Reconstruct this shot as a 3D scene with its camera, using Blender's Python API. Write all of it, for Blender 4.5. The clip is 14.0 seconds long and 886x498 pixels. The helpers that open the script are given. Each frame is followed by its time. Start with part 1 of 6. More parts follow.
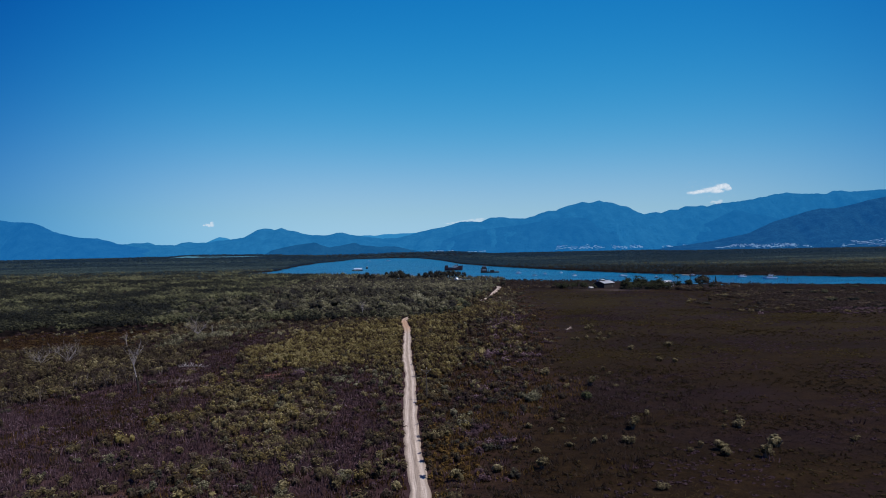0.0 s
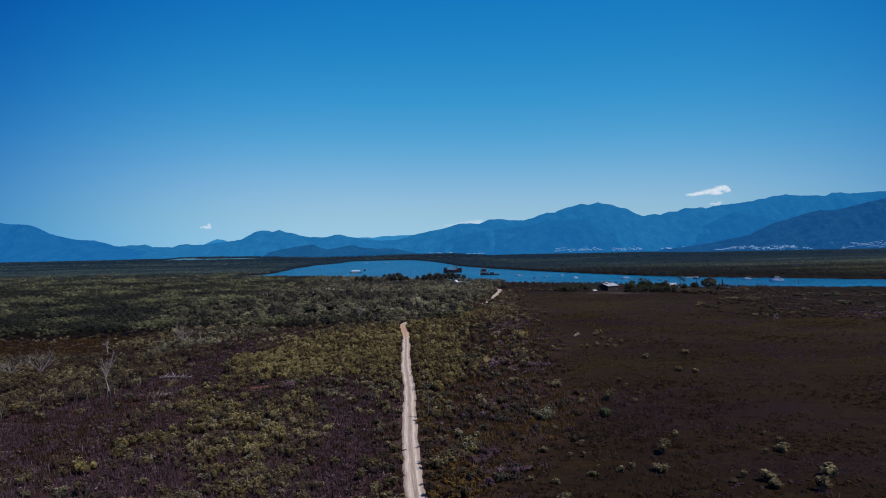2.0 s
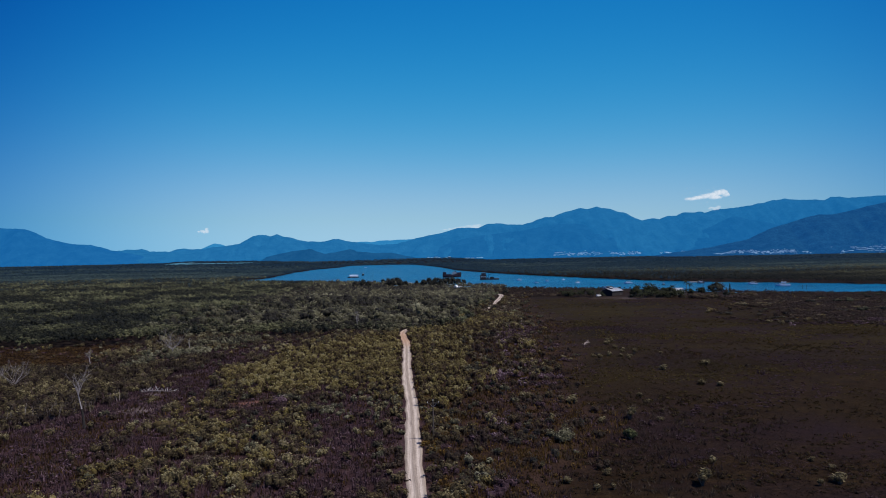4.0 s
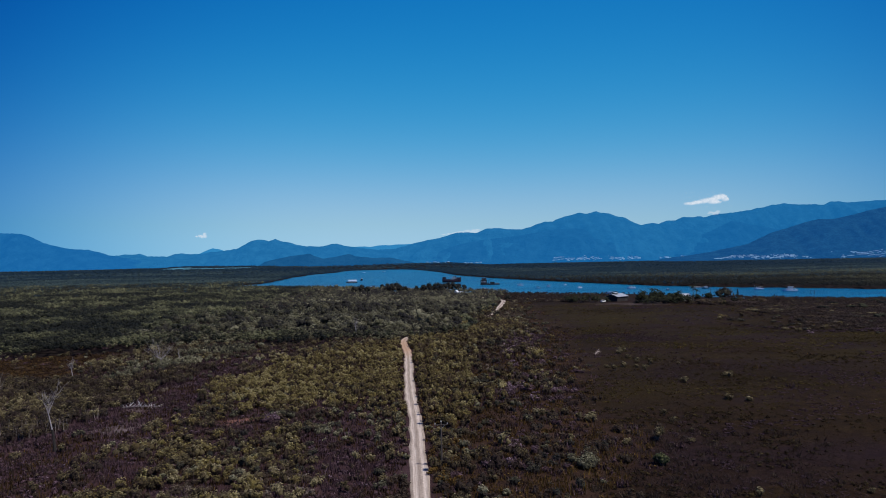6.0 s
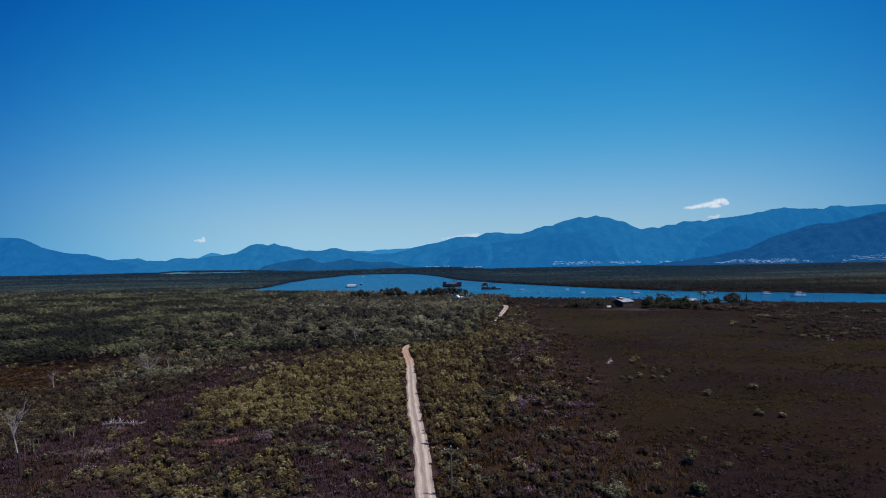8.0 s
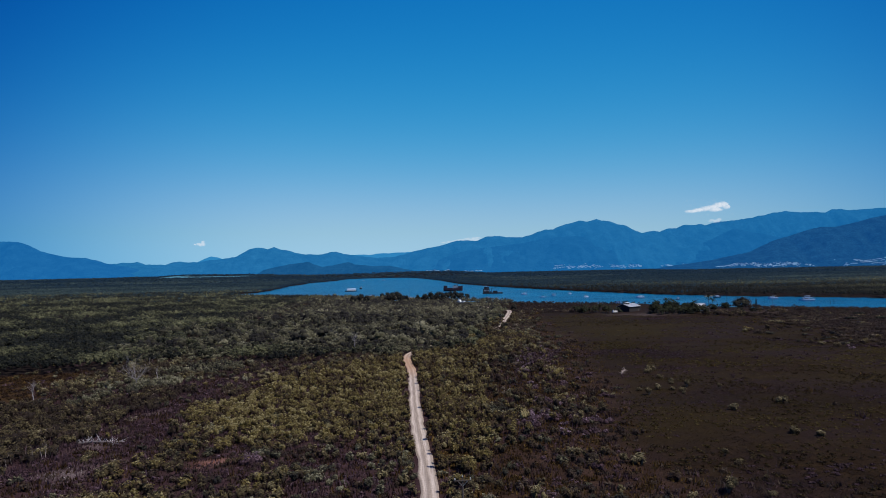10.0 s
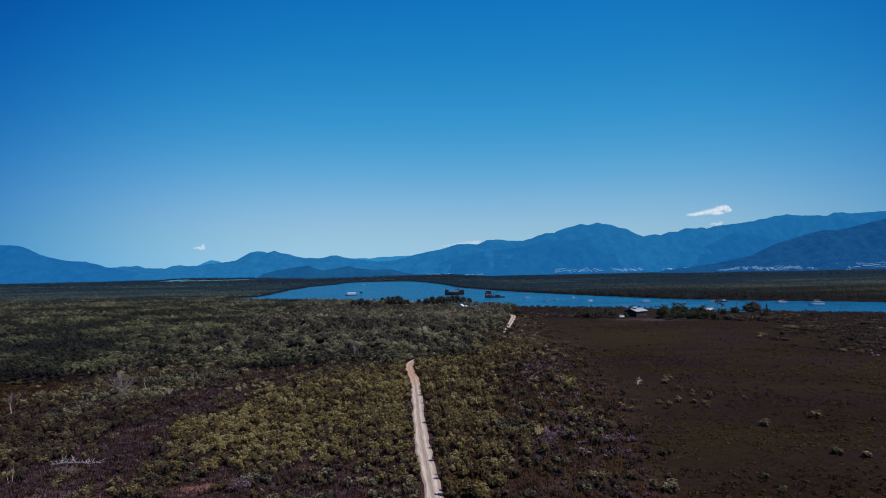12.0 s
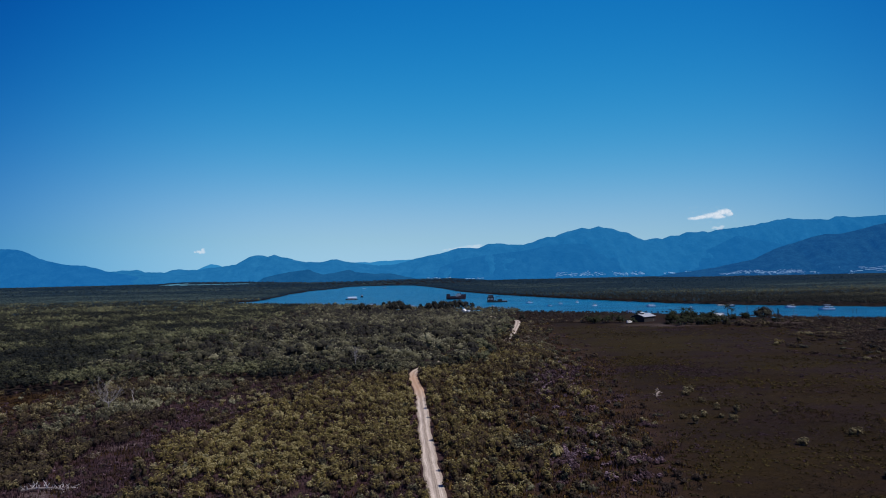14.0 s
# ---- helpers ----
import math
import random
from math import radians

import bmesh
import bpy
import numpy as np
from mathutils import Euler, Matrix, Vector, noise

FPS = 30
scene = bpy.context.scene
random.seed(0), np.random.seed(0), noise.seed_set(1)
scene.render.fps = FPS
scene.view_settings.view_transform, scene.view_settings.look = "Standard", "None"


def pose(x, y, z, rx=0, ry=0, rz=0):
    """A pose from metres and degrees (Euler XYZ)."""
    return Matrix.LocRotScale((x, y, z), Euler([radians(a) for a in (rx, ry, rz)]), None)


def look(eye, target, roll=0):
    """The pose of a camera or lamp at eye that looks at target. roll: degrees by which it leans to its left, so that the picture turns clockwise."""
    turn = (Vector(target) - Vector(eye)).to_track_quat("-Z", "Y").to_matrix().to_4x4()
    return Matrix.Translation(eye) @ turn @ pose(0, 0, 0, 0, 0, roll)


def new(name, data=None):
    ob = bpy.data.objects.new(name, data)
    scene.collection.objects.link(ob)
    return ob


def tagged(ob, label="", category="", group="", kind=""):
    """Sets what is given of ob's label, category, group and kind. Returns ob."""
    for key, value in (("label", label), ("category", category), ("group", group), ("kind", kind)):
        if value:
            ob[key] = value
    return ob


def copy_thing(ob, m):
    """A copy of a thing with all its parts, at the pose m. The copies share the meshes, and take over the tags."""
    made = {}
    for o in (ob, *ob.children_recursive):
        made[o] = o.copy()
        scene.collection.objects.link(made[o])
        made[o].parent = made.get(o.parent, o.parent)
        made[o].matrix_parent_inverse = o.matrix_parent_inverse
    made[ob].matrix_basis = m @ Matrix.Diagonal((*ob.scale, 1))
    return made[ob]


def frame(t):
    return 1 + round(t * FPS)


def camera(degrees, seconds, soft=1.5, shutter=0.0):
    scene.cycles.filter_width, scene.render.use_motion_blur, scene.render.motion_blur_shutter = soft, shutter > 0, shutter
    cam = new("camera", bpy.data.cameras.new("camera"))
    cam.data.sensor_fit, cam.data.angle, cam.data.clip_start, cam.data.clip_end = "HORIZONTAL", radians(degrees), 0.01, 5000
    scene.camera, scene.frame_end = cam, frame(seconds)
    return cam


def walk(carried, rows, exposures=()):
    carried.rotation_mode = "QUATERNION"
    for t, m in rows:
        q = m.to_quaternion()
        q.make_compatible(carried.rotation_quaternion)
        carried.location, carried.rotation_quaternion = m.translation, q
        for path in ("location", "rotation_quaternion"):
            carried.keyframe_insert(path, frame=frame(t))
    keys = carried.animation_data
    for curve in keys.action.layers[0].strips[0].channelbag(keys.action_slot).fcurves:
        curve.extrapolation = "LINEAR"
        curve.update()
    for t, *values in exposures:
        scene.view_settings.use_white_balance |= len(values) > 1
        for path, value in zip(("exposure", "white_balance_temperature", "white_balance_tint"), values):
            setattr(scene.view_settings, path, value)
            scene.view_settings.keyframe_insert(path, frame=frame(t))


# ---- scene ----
cam = camera(66.1, 14.0, soft=1.0)
PATH = [
    (0, (4.782, 6.257, 39.336), (6.240, 106.246, 39.447), -1.135),
    (0.5, (4.685, 10.698, 39.282), (6.196, 110.687, 39.414), -1.138),
    (1, (4.500, 15.022, 39.235), (6.072, 115.009, 39.427), -1.141),
    (1.5, (4.241, 19.237, 39.192), (5.881, 119.223, 39.480), -1.144),
    (2, (3.923, 23.355, 39.155), (5.634, 123.339, 39.564), -1.147),
    (2.5, (3.560, 27.384, 39.123), (5.344, 127.366, 39.674), -1.150),
    (3, (3.162, 31.332, 39.097), (5.019, 131.312, 39.805), -1.153),
    (3.5, (2.741, 35.208, 39.076), (4.670, 135.185, 39.951), -1.156),
    (4, (2.307, 39.019, 39.060), (4.304, 138.993, 40.110), -1.159),
    (4.5, (1.867, 42.773, 39.049), (3.929, 142.744, 40.277), -1.162),
    (5, (1.429, 46.476, 39.044), (3.550, 146.444, 40.449), -1.166),
    (5.5, (0.998, 50.135, 39.044), (3.173, 150.098, 40.625), -1.169),
    (6, (0.580, 53.755, 39.049), (2.801, 153.715, 40.803), -1.172),
    (6.5, (0.178, 57.341, 39.060), (2.439, 157.297, 40.982), -1.175),
    (7, (-0.205, 60.899, 39.076), (2.088, 160.851, 41.161), -1.178),
    (7.5, (-0.569, 64.433, 39.098), (1.749, 164.381, 41.339), -1.181),
    (8, (-0.913, 67.946, 39.124), (1.422, 167.890, 41.516), -1.184),
    (8.5, (-1.238, 71.442, 39.156), (1.106, 171.382, 41.693), -1.187),
    (9, (-1.547, 74.924, 39.194), (0.801, 174.860, 41.871), -1.190),
    (9.5, (-1.844, 78.394, 39.236), (0.502, 178.327, 42.050), -1.193),
    (10, (-2.132, 81.854, 39.284), (0.205, 181.783, 42.231), -1.196),
    (10.5, (-2.418, 85.306, 39.338), (-0.093, 185.231, 42.415), -1.199),
    (11, (-2.710, 88.750, 39.396), (-0.399, 188.672, 42.605), -1.202),
    (11.5, (-3.014, 92.187, 39.460), (-0.720, 192.105, 42.800), -1.206),
    (12, (-3.342, 95.618, 39.529), (-1.064, 195.532, 43.003), -1.209),
    (12.5, (-3.703, 99.041, 39.604), (-1.440, 198.950, 43.214), -1.212),
    (13, (-4.109, 102.456, 39.684), (-1.857, 202.360, 43.436), -1.215),
    (13.5, (-4.573, 105.861, 39.769), (-2.326, 205.760, 43.670), -1.218),
    (14, (-5.109, 109.255, 39.860), (-2.860, 209.147, 43.916), -1.221),
]
walk(cam, [(t, look(eye, aim, lean)) for t, eye, aim, lean in PATH])

# ---- world, sun, exposure ----
SUN_EL, SUN_AZ = 57.0, 122.0   # degrees above the horizon, and to the right of +y
scene.view_settings.exposure = 0.0
world = bpy.data.worlds.new("sky")
scene.world = world
world.use_nodes = True
wn = world.node_tree
wn.nodes.clear()
sky = wn.nodes.new("ShaderNodeTexSky")
sky.sky_type, sky.sun_disc = "NISHITA", False
sky.sun_elevation, sky.sun_rotation = radians(SUN_EL), radians(SUN_AZ)
sky.altitude, sky.air_density, sky.dust_density, sky.ozone_density = 0, 1.0, 0.0, 6.0
# a clear, deep blue tropical sky: red falls off fastest away from the horizon
parts = wn.nodes.new("ShaderNodeSeparateColor")
wn.links.new(sky.outputs[0], parts.inputs[0])
whole = wn.nodes.new("ShaderNodeCombineColor")
for i, (scale, power, most) in enumerate(((2.653, 3.9, 0.36), (1.8, 1.49, 0.84), (1.037, 0.677, 2.5))):
    raw = wn.nodes.new("ShaderNodeMath")
    raw.operation, raw.inputs[1].default_value = "MULTIPLY", 0.1 * scale
    wn.links.new(parts.outputs[i], raw.inputs[0])
    bent = wn.nodes.new("ShaderNodeMath")
    bent.operation, bent.inputs[1].default_value = "POWER", power
    wn.links.new(raw.outputs[0], bent.inputs[0])
    over = wn.nodes.new("ShaderNodeMath")   # x / (1 + x / most): never past most
    over.operation, over.inputs[1].default_value, over.inputs[2].default_value = "MULTIPLY_ADD", 1 / most, 1.0
    wn.links.new(bent.outputs[0], over.inputs[0])
    top = wn.nodes.new("ShaderNodeMath")
    top.operation = "DIVIDE"
    wn.links.new(bent.outputs[0], top.inputs[0])
    wn.links.new(over.outputs[0], top.inputs[1])
    wn.links.new(top.outputs[0], whole.inputs[i])
    if i == 1:
        green = top
# towards the horizon blue keeps its lead over green
lead = wn.nodes.new("ShaderNodeMath")
lead.operation, lead.inputs[1].default_value = "MULTIPLY", 1.21
wn.links.new(green.outputs[0], lead.inputs[0])
blue = wn.nodes.new("ShaderNodeMath")
blue.operation = "MAXIMUM"
wn.links.new(lead.outputs[0], blue.inputs[0])
wn.links.new(top.outputs[0], blue.inputs[1])
wn.links.new(blue.outputs[0], whole.inputs[2])
bg = wn.nodes.new("ShaderNodeBackground")
out = wn.nodes.new("ShaderNodeOutputWorld")
# the sky is darkened by direction: deepest across the line of the valley and overhead
way = wn.nodes.new("ShaderNodeTexCoord")
dot = wn.nodes.new("ShaderNodeVectorMath")
dot.operation, dot.inputs[1].default_value = "DOT_PRODUCT", (math.sin(radians(4.76)), math.cos(radians(4.76)), 0.051)
wn.links.new(way.outputs["Generated"], dot.inputs[0])
span = wn.nodes.new("ShaderNodeMapRange")
span.interpolation_type = "SMOOTHSTEP"
for k, x in zip(("From Min", "From Max", "To Min", "To Max"), (0.61, 1.0, 0.443, 1.0)):
    span.inputs[k].default_value = x
both = wn.nodes.new("ShaderNodeMath")
both.operation = "ABSOLUTE"
wn.links.new(dot.outputs["Value"], both.inputs[0])
wn.links.new(both.outputs[0], span.inputs[0])
clear = wn.nodes.new("ShaderNodeCombineColor")
for i, (gain, power) in enumerate(((0.978, 4.3), (1.07, 2.02), (1.164, 0.876))):
    deep = wn.nodes.new("ShaderNodeMath")
    deep.operation, deep.inputs[1].default_value = "POWER", power
    wn.links.new(span.outputs[0], deep.inputs[0])
    level = wn.nodes.new("ShaderNodeMath")
    level.operation, level.inputs[1].default_value = "MULTIPLY", gain
    wn.links.new(deep.outputs[0], level.inputs[0])
    wn.links.new(level.outputs[0], clear.inputs[i])
sky_colour = wn.nodes.new("ShaderNodeVectorMath")
sky_colour.operation = "MULTIPLY"
wn.links.new(whole.outputs[0], sky_colour.inputs[0])
wn.links.new(clear.outputs[0], sky_colour.inputs[1])
wn.links.new(sky_colour.outputs[0], bg.inputs[0])
wn.links.new(bg.outputs[0], out.inputs[0])
lamp = bpy.data.lights.new("sun", "SUN")
lamp.energy, lamp.angle, lamp.color = 4.6, radians(0.5), (1.0, 0.925, 0.875)
sun = new("sun", lamp)
sun.matrix_world = look((0, 0, 0), (-math.sin(radians(SUN_AZ)) * math.cos(radians(SUN_EL)), -math.cos(radians(SUN_AZ)) * math.cos(radians(SUN_EL)), -math.sin(radians(SUN_EL))))

# ---- materials ----


def material(name):
    m = bpy.data.materials.new(name)
    m.use_nodes = True
    n = m.node_tree
    n.nodes.clear()
    o = n.nodes.new("ShaderNodeOutputMaterial")
    return m, n, o


def node(n, kind, **values):
    k = n.nodes.new(kind)
    for name, v in values.items():
        k.inputs[name.replace("_", " ")].default_value = v
    return k


def noise_tex(n, scale, detail=4.0, rough=0.55, vector=None):
    k = node(n, "ShaderNodeTexNoise", Scale=scale, Detail=detail, Roughness=rough)
    if vector is not None:
        n.links.new(vector, k.inputs["Vector"])
    return k.outputs["Fac"]


def ramp(n, fac, stops):
    k = n.nodes.new("ShaderNodeValToRGB")
    e = k.color_ramp.elements
    while len(e) < len(stops):
        e.new(0.5)
    for el, (p, c) in zip(e, stops):
        el.position, el.color = p, (*c, 1)
    n.links.new(fac, k.inputs[0])
    return k.outputs["Color"]


def mix(n, fac, a, b, blend="MIX"):
    k = n.nodes.new("ShaderNodeMix")
    k.data_type, k.blend_type = "RGBA", blend
    for socket, v in ((k.inputs[0], fac), (k.inputs[6], a), (k.inputs[7], b)):
        if isinstance(v, bpy.types.NodeSocket):
            n.links.new(v, socket)
        elif isinstance(v, tuple):
            socket.default_value = (*v, 1)
        else:
            socket.default_value = v
    return k.outputs[2]


def math_node(n, op, a, b=0.0, c=0.0):
    k = n.nodes.new("ShaderNodeMath")
    k.operation = op
    for socket, v in zip(k.inputs, (a, b, c)):
        if isinstance(v, bpy.types.NodeSocket):
            n.links.new(v, socket)
        else:
            socket.default_value = v
    return k.outputs[0]


def coords(n, scale=None):
    k = n.nodes.new("ShaderNodeTexCoord").outputs["Object"]
    if scale:
        m = n.nodes.new("ShaderNodeMapping")
        m.inputs["Scale"].default_value = scale
        n.links.new(k, m.inputs["Vector"])
        k = m.outputs[0]
    return k


def bump(n, height, strength, distance):
    k = node(n, "ShaderNodeBump", Strength=strength, Distance=distance)
    n.links.new(height, k.inputs["Height"])
    return k.outputs[0]


def surface(n, o, colour, rough=0.7, metal=0.0, normal=None, spec=0.3):
    p = node(n, "ShaderNodeBsdfPrincipled", Roughness=rough, Metallic=metal)
    p.inputs["Specular IOR Level"].default_value = spec
    if isinstance(colour, tuple):
        p.inputs["Base Color"].default_value = (*colour, 1)
    else:
        n.links.new(colour, p.inputs["Base Color"])
    if normal is not None:
        n.links.new(normal, p.inputs["Normal"])
    n.links.new(p.outputs[0], o.inputs[0])
    return p


def leaf_material(name, stops, glow=0.42, spread=0.68, grain=3.5):
    """Foliage: the plant's own tint, crown shading painted in, picks the colour, each leaf strays from it, part of the
    light comes through.
    """
    m, n, o = material(name)
    v = coords(n)
    tint = n.nodes.new("ShaderNodeAttribute")
    tint.attribute_name = "tint"
    isl = n.nodes.new("ShaderNodeNewGeometry").outputs["Random Per Island"]
    f = math_node(n, "MULTIPLY_ADD", math_node(n, "SUBTRACT", isl, 0.5), spread, tint.outputs["Fac"])
    fine = noise_tex(n, grain, 2, 0.6, v)
    f = math_node(n, "MULTIPLY_ADD", math_node(n, "SUBTRACT", fine, 0.5), 0.45, f)
    c = ramp(n, f, stops)
    d = node(n, "ShaderNodeBsdfPrincipled", Roughness=0.65)
    d.inputs["Specular IOR Level"].default_value = 0.15
    n.links.new(c, d.inputs["Base Color"])
    n.links.new(bump(n, fine, 0.8, 0.35), d.inputs["Normal"])
    tr = n.nodes.new("ShaderNodeBsdfTranslucent")
    n.links.new(c, tr.inputs[0])
    mx = n.nodes.new("ShaderNodeMixShader")
    mx.inputs[0].default_value = glow
    n.links.new(d.outputs[0], mx.inputs[1])
    n.links.new(tr.outputs[0], mx.inputs[2])
    n.links.new(mx.outputs[0], o.inputs[0])
    return m


# wattle, paperbark and mangrove: bluish dark stops stand in for shade within crowns
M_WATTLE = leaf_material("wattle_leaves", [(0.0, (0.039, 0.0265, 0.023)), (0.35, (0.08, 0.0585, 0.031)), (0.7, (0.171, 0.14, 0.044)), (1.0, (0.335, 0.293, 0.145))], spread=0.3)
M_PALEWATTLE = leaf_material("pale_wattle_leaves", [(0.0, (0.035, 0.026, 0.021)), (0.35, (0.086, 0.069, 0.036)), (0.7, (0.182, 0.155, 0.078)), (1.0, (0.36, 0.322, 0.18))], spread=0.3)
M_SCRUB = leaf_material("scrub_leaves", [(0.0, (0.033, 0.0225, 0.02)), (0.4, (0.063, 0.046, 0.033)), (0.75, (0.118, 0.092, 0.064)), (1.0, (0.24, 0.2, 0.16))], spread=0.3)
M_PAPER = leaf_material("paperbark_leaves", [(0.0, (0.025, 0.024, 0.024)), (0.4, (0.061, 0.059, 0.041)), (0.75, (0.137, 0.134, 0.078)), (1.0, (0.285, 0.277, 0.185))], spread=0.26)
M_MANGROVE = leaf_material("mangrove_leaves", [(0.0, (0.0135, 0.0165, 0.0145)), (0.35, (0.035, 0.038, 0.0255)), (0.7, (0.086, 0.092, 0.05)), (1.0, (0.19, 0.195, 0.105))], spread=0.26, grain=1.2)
# distant haze is painted into these blue-green leaf colours
M_FARWOOD = leaf_material("hazed_wood_leaves", [(0.0, (0.011, 0.032, 0.052)), (0.4, (0.025, 0.047, 0.057)), (0.75, (0.048, 0.078, 0.078)), (1.0, (0.085, 0.125, 0.11))], spread=0.2, grain=0.1)
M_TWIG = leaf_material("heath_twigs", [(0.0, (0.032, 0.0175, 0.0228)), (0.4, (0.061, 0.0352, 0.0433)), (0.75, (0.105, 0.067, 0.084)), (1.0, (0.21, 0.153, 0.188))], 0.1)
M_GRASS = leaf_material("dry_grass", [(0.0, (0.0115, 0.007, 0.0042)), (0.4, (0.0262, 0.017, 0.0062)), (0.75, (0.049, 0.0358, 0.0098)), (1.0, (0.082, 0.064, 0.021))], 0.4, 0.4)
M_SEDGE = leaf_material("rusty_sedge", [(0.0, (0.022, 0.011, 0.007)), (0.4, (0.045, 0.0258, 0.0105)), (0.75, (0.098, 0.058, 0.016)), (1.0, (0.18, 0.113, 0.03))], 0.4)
M_BARK = leaf_material("pale_bark", [(0.0, (0.10, 0.085, 0.08)), (0.5, (0.24, 0.21, 0.2)), (1.0, (0.46, 0.43, 0.41))], 0.0)


def attribute(n, name):
    k = n.nodes.new("ShaderNodeAttribute")
    k.attribute_name = name
    return k.outputs["Fac"]


def ground_material():
    m, n, o = material("heath_ground")
    v = coords(n)
    big = noise_tex(n, 0.03, 5, 0.6, coords(n, (0.45, 1, 1)))
    mid = noise_tex(n, 0.16, 5, 0.65, v)
    fine = noise_tex(n, 1.9, 4, 0.7, v)
    heath = ramp(n, mid, [(0.3, (0.0185, 0.0102, 0.0112)), (0.5, (0.032, 0.0178, 0.0192)), (0.7, (0.056, 0.034, 0.037))])
    grass = ramp(n, mid, [(0.3, (0.0086, 0.0048, 0.0028)), (0.5, (0.0142, 0.0082, 0.0042)), (0.7, (0.0215, 0.0134, 0.006))])
    olive = noise_tex(n, 0.011, 3, 0.5, coords(n, (0.6, 1, 1)))
    place = n.nodes.new("ShaderNodeSeparateXYZ")
    n.links.new(v, place.inputs[0])
    north = n.nodes.new("ShaderNodeMapRange")
    for k, q in zip(("From Min", "From Max", "To Min", "To Max"), (180, 330, 0.12, 1.0)):
        north.inputs[k].default_value = q
    n.links.new(place.outputs[1], north.inputs[0])
    olive = math_node(n, "MULTIPLY", ramp(n, olive, [(0.36, (0, 0, 0)), (0.54, (0.95, 0.95, 0.95))]), north.outputs[0])
    grass = mix(n, olive, grass, (0.0195, 0.0138, 0.0044))
    grass = mix(n, ramp(n, big, [(0.46, (0, 0, 0)), (0.6, (0.6, 0.6, 0.6))]), grass, (0.0135, 0.0077, 0.0112))
    low = noise_tex(n, 0.021, 5, 0.62, coords(n, (0.3, 1, 1)))
    grass = mix(n, ramp(n, low, [(0.5, (0, 0, 0)), (0.62, (0.55, 0.55, 0.55))]), grass, (0.0095, 0.0061, 0.0038))
    shag = noise_tex(n, 0.8, 6, 0.75, coords(n, (0.65, 1, 1)))
    grass = mix(n, 1.0, grass, ramp(n, shag, [(0.3, (0.66, 0.64, 0.66)), (0.5, (1.0, 1.0, 0.98)), (0.7, (1.55, 1.55, 1.4))]), "MULTIPLY")
    rust = ramp(n, mid, [(0.3, (0.021, 0.0122, 0.0052)), (0.7, (0.048, 0.029, 0.010))])
    sand = ramp(n, mid, [(0.3, (0.06, 0.043, 0.045)), (0.7, (0.19, 0.155, 0.15))])
    c = mix(n, attribute(n, "grass"), heath, grass)
    c = mix(n, attribute(n, "rust"), c, rust)
    c = mix(n, attribute(n, "sand"), c, sand)
    c = mix(n, attribute(n, "mud"), c, (0.014, 0.011, 0.010))
    c = mix(n, attribute(n, "red"), c, ramp(n, mid, [(0.3, (0.09, 0.03, 0.014)), (0.7, (0.2, 0.07, 0.03))]))
    # far fields: distance haze is painted in, turning their green to blue
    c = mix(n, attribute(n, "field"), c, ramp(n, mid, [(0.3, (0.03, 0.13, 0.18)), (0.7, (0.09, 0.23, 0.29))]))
    c = mix(n, 0.7, c, ramp(n, fine, [(0.3, (0.25, 0.25, 0.25)), (0.7, (0.9, 0.9, 0.9))]), "OVERLAY")
    surface(n, o, c, 0.95, 0, bump(n, fine, 0.6, 0.3), 0.05)
    return m


def track_material():
    m, n, o = material("sandy_track")
    v = coords(n)
    uv = n.nodes.new("ShaderNodeUVMap").outputs[0]
    sep = n.nodes.new("ShaderNodeSeparateXYZ")
    n.links.new(uv, sep.inputs[0])
    fine = noise_tex(n, 2.2, 5, 0.7, v)
    mp = n.nodes.new("ShaderNodeMapping")
    mp.inputs["Scale"].default_value = (9.0, 0.12, 1)
    n.links.new(uv, mp.inputs["Vector"])
    streak = noise_tex(n, 1.0, 4, 0.6, mp.outputs[0])
    c = ramp(n, streak, [(0.25, (0.22, 0.19, 0.17)), (0.5, (0.37, 0.33, 0.295)), (0.75, (0.52, 0.475, 0.43))])
    lane = math_node(n, "ABSOLUTE", math_node(n, "SUBTRACT", math_node(n, "ABSOLUTE", math_node(n, "MULTIPLY_ADD", fine, 0.16, math_node(n, "SUBTRACT", sep.outputs[0], 0.08))), 0.45))
    c = mix(n, 1.0, c, ramp(n, lane, [(0.1, (1.12, 1.1, 1.08)), (0.3, (0.74, 0.71, 0.68)), (0.5, (0.66, 0.62, 0.58))]), "MULTIPLY")
    c = mix(n, 0.35, c, ramp(n, fine, [(0.3, (0.3, 0.28, 0.25)), (0.75, (0.85, 0.82, 0.78))]), "OVERLAY")
    obj = n.nodes.new("ShaderNodeSeparateXYZ")
    n.links.new(v, obj.inputs[0])
    along = math_node(n, "MULTIPLY_ADD", fine, 20, obj.outputs[1])
    away = math_node(n, "ABSOLUTE", math_node(n, "SUBTRACT", along, 378))
    clay = n.nodes.new("ShaderNodeMapRange")
    for k, x in zip(("From Min", "From Max", "To Min", "To Max"), (12, 42, 0.7, 0)):
        clay.inputs[k].default_value = x
    n.links.new(away, clay.inputs[0])
    c = mix(n, clay.outputs[0], c, (0.36, 0.22, 0.13))
    surface(n, o, c, 0.95, 0, bump(n, fine, 0.6, 0.08), 0.1)
    return m


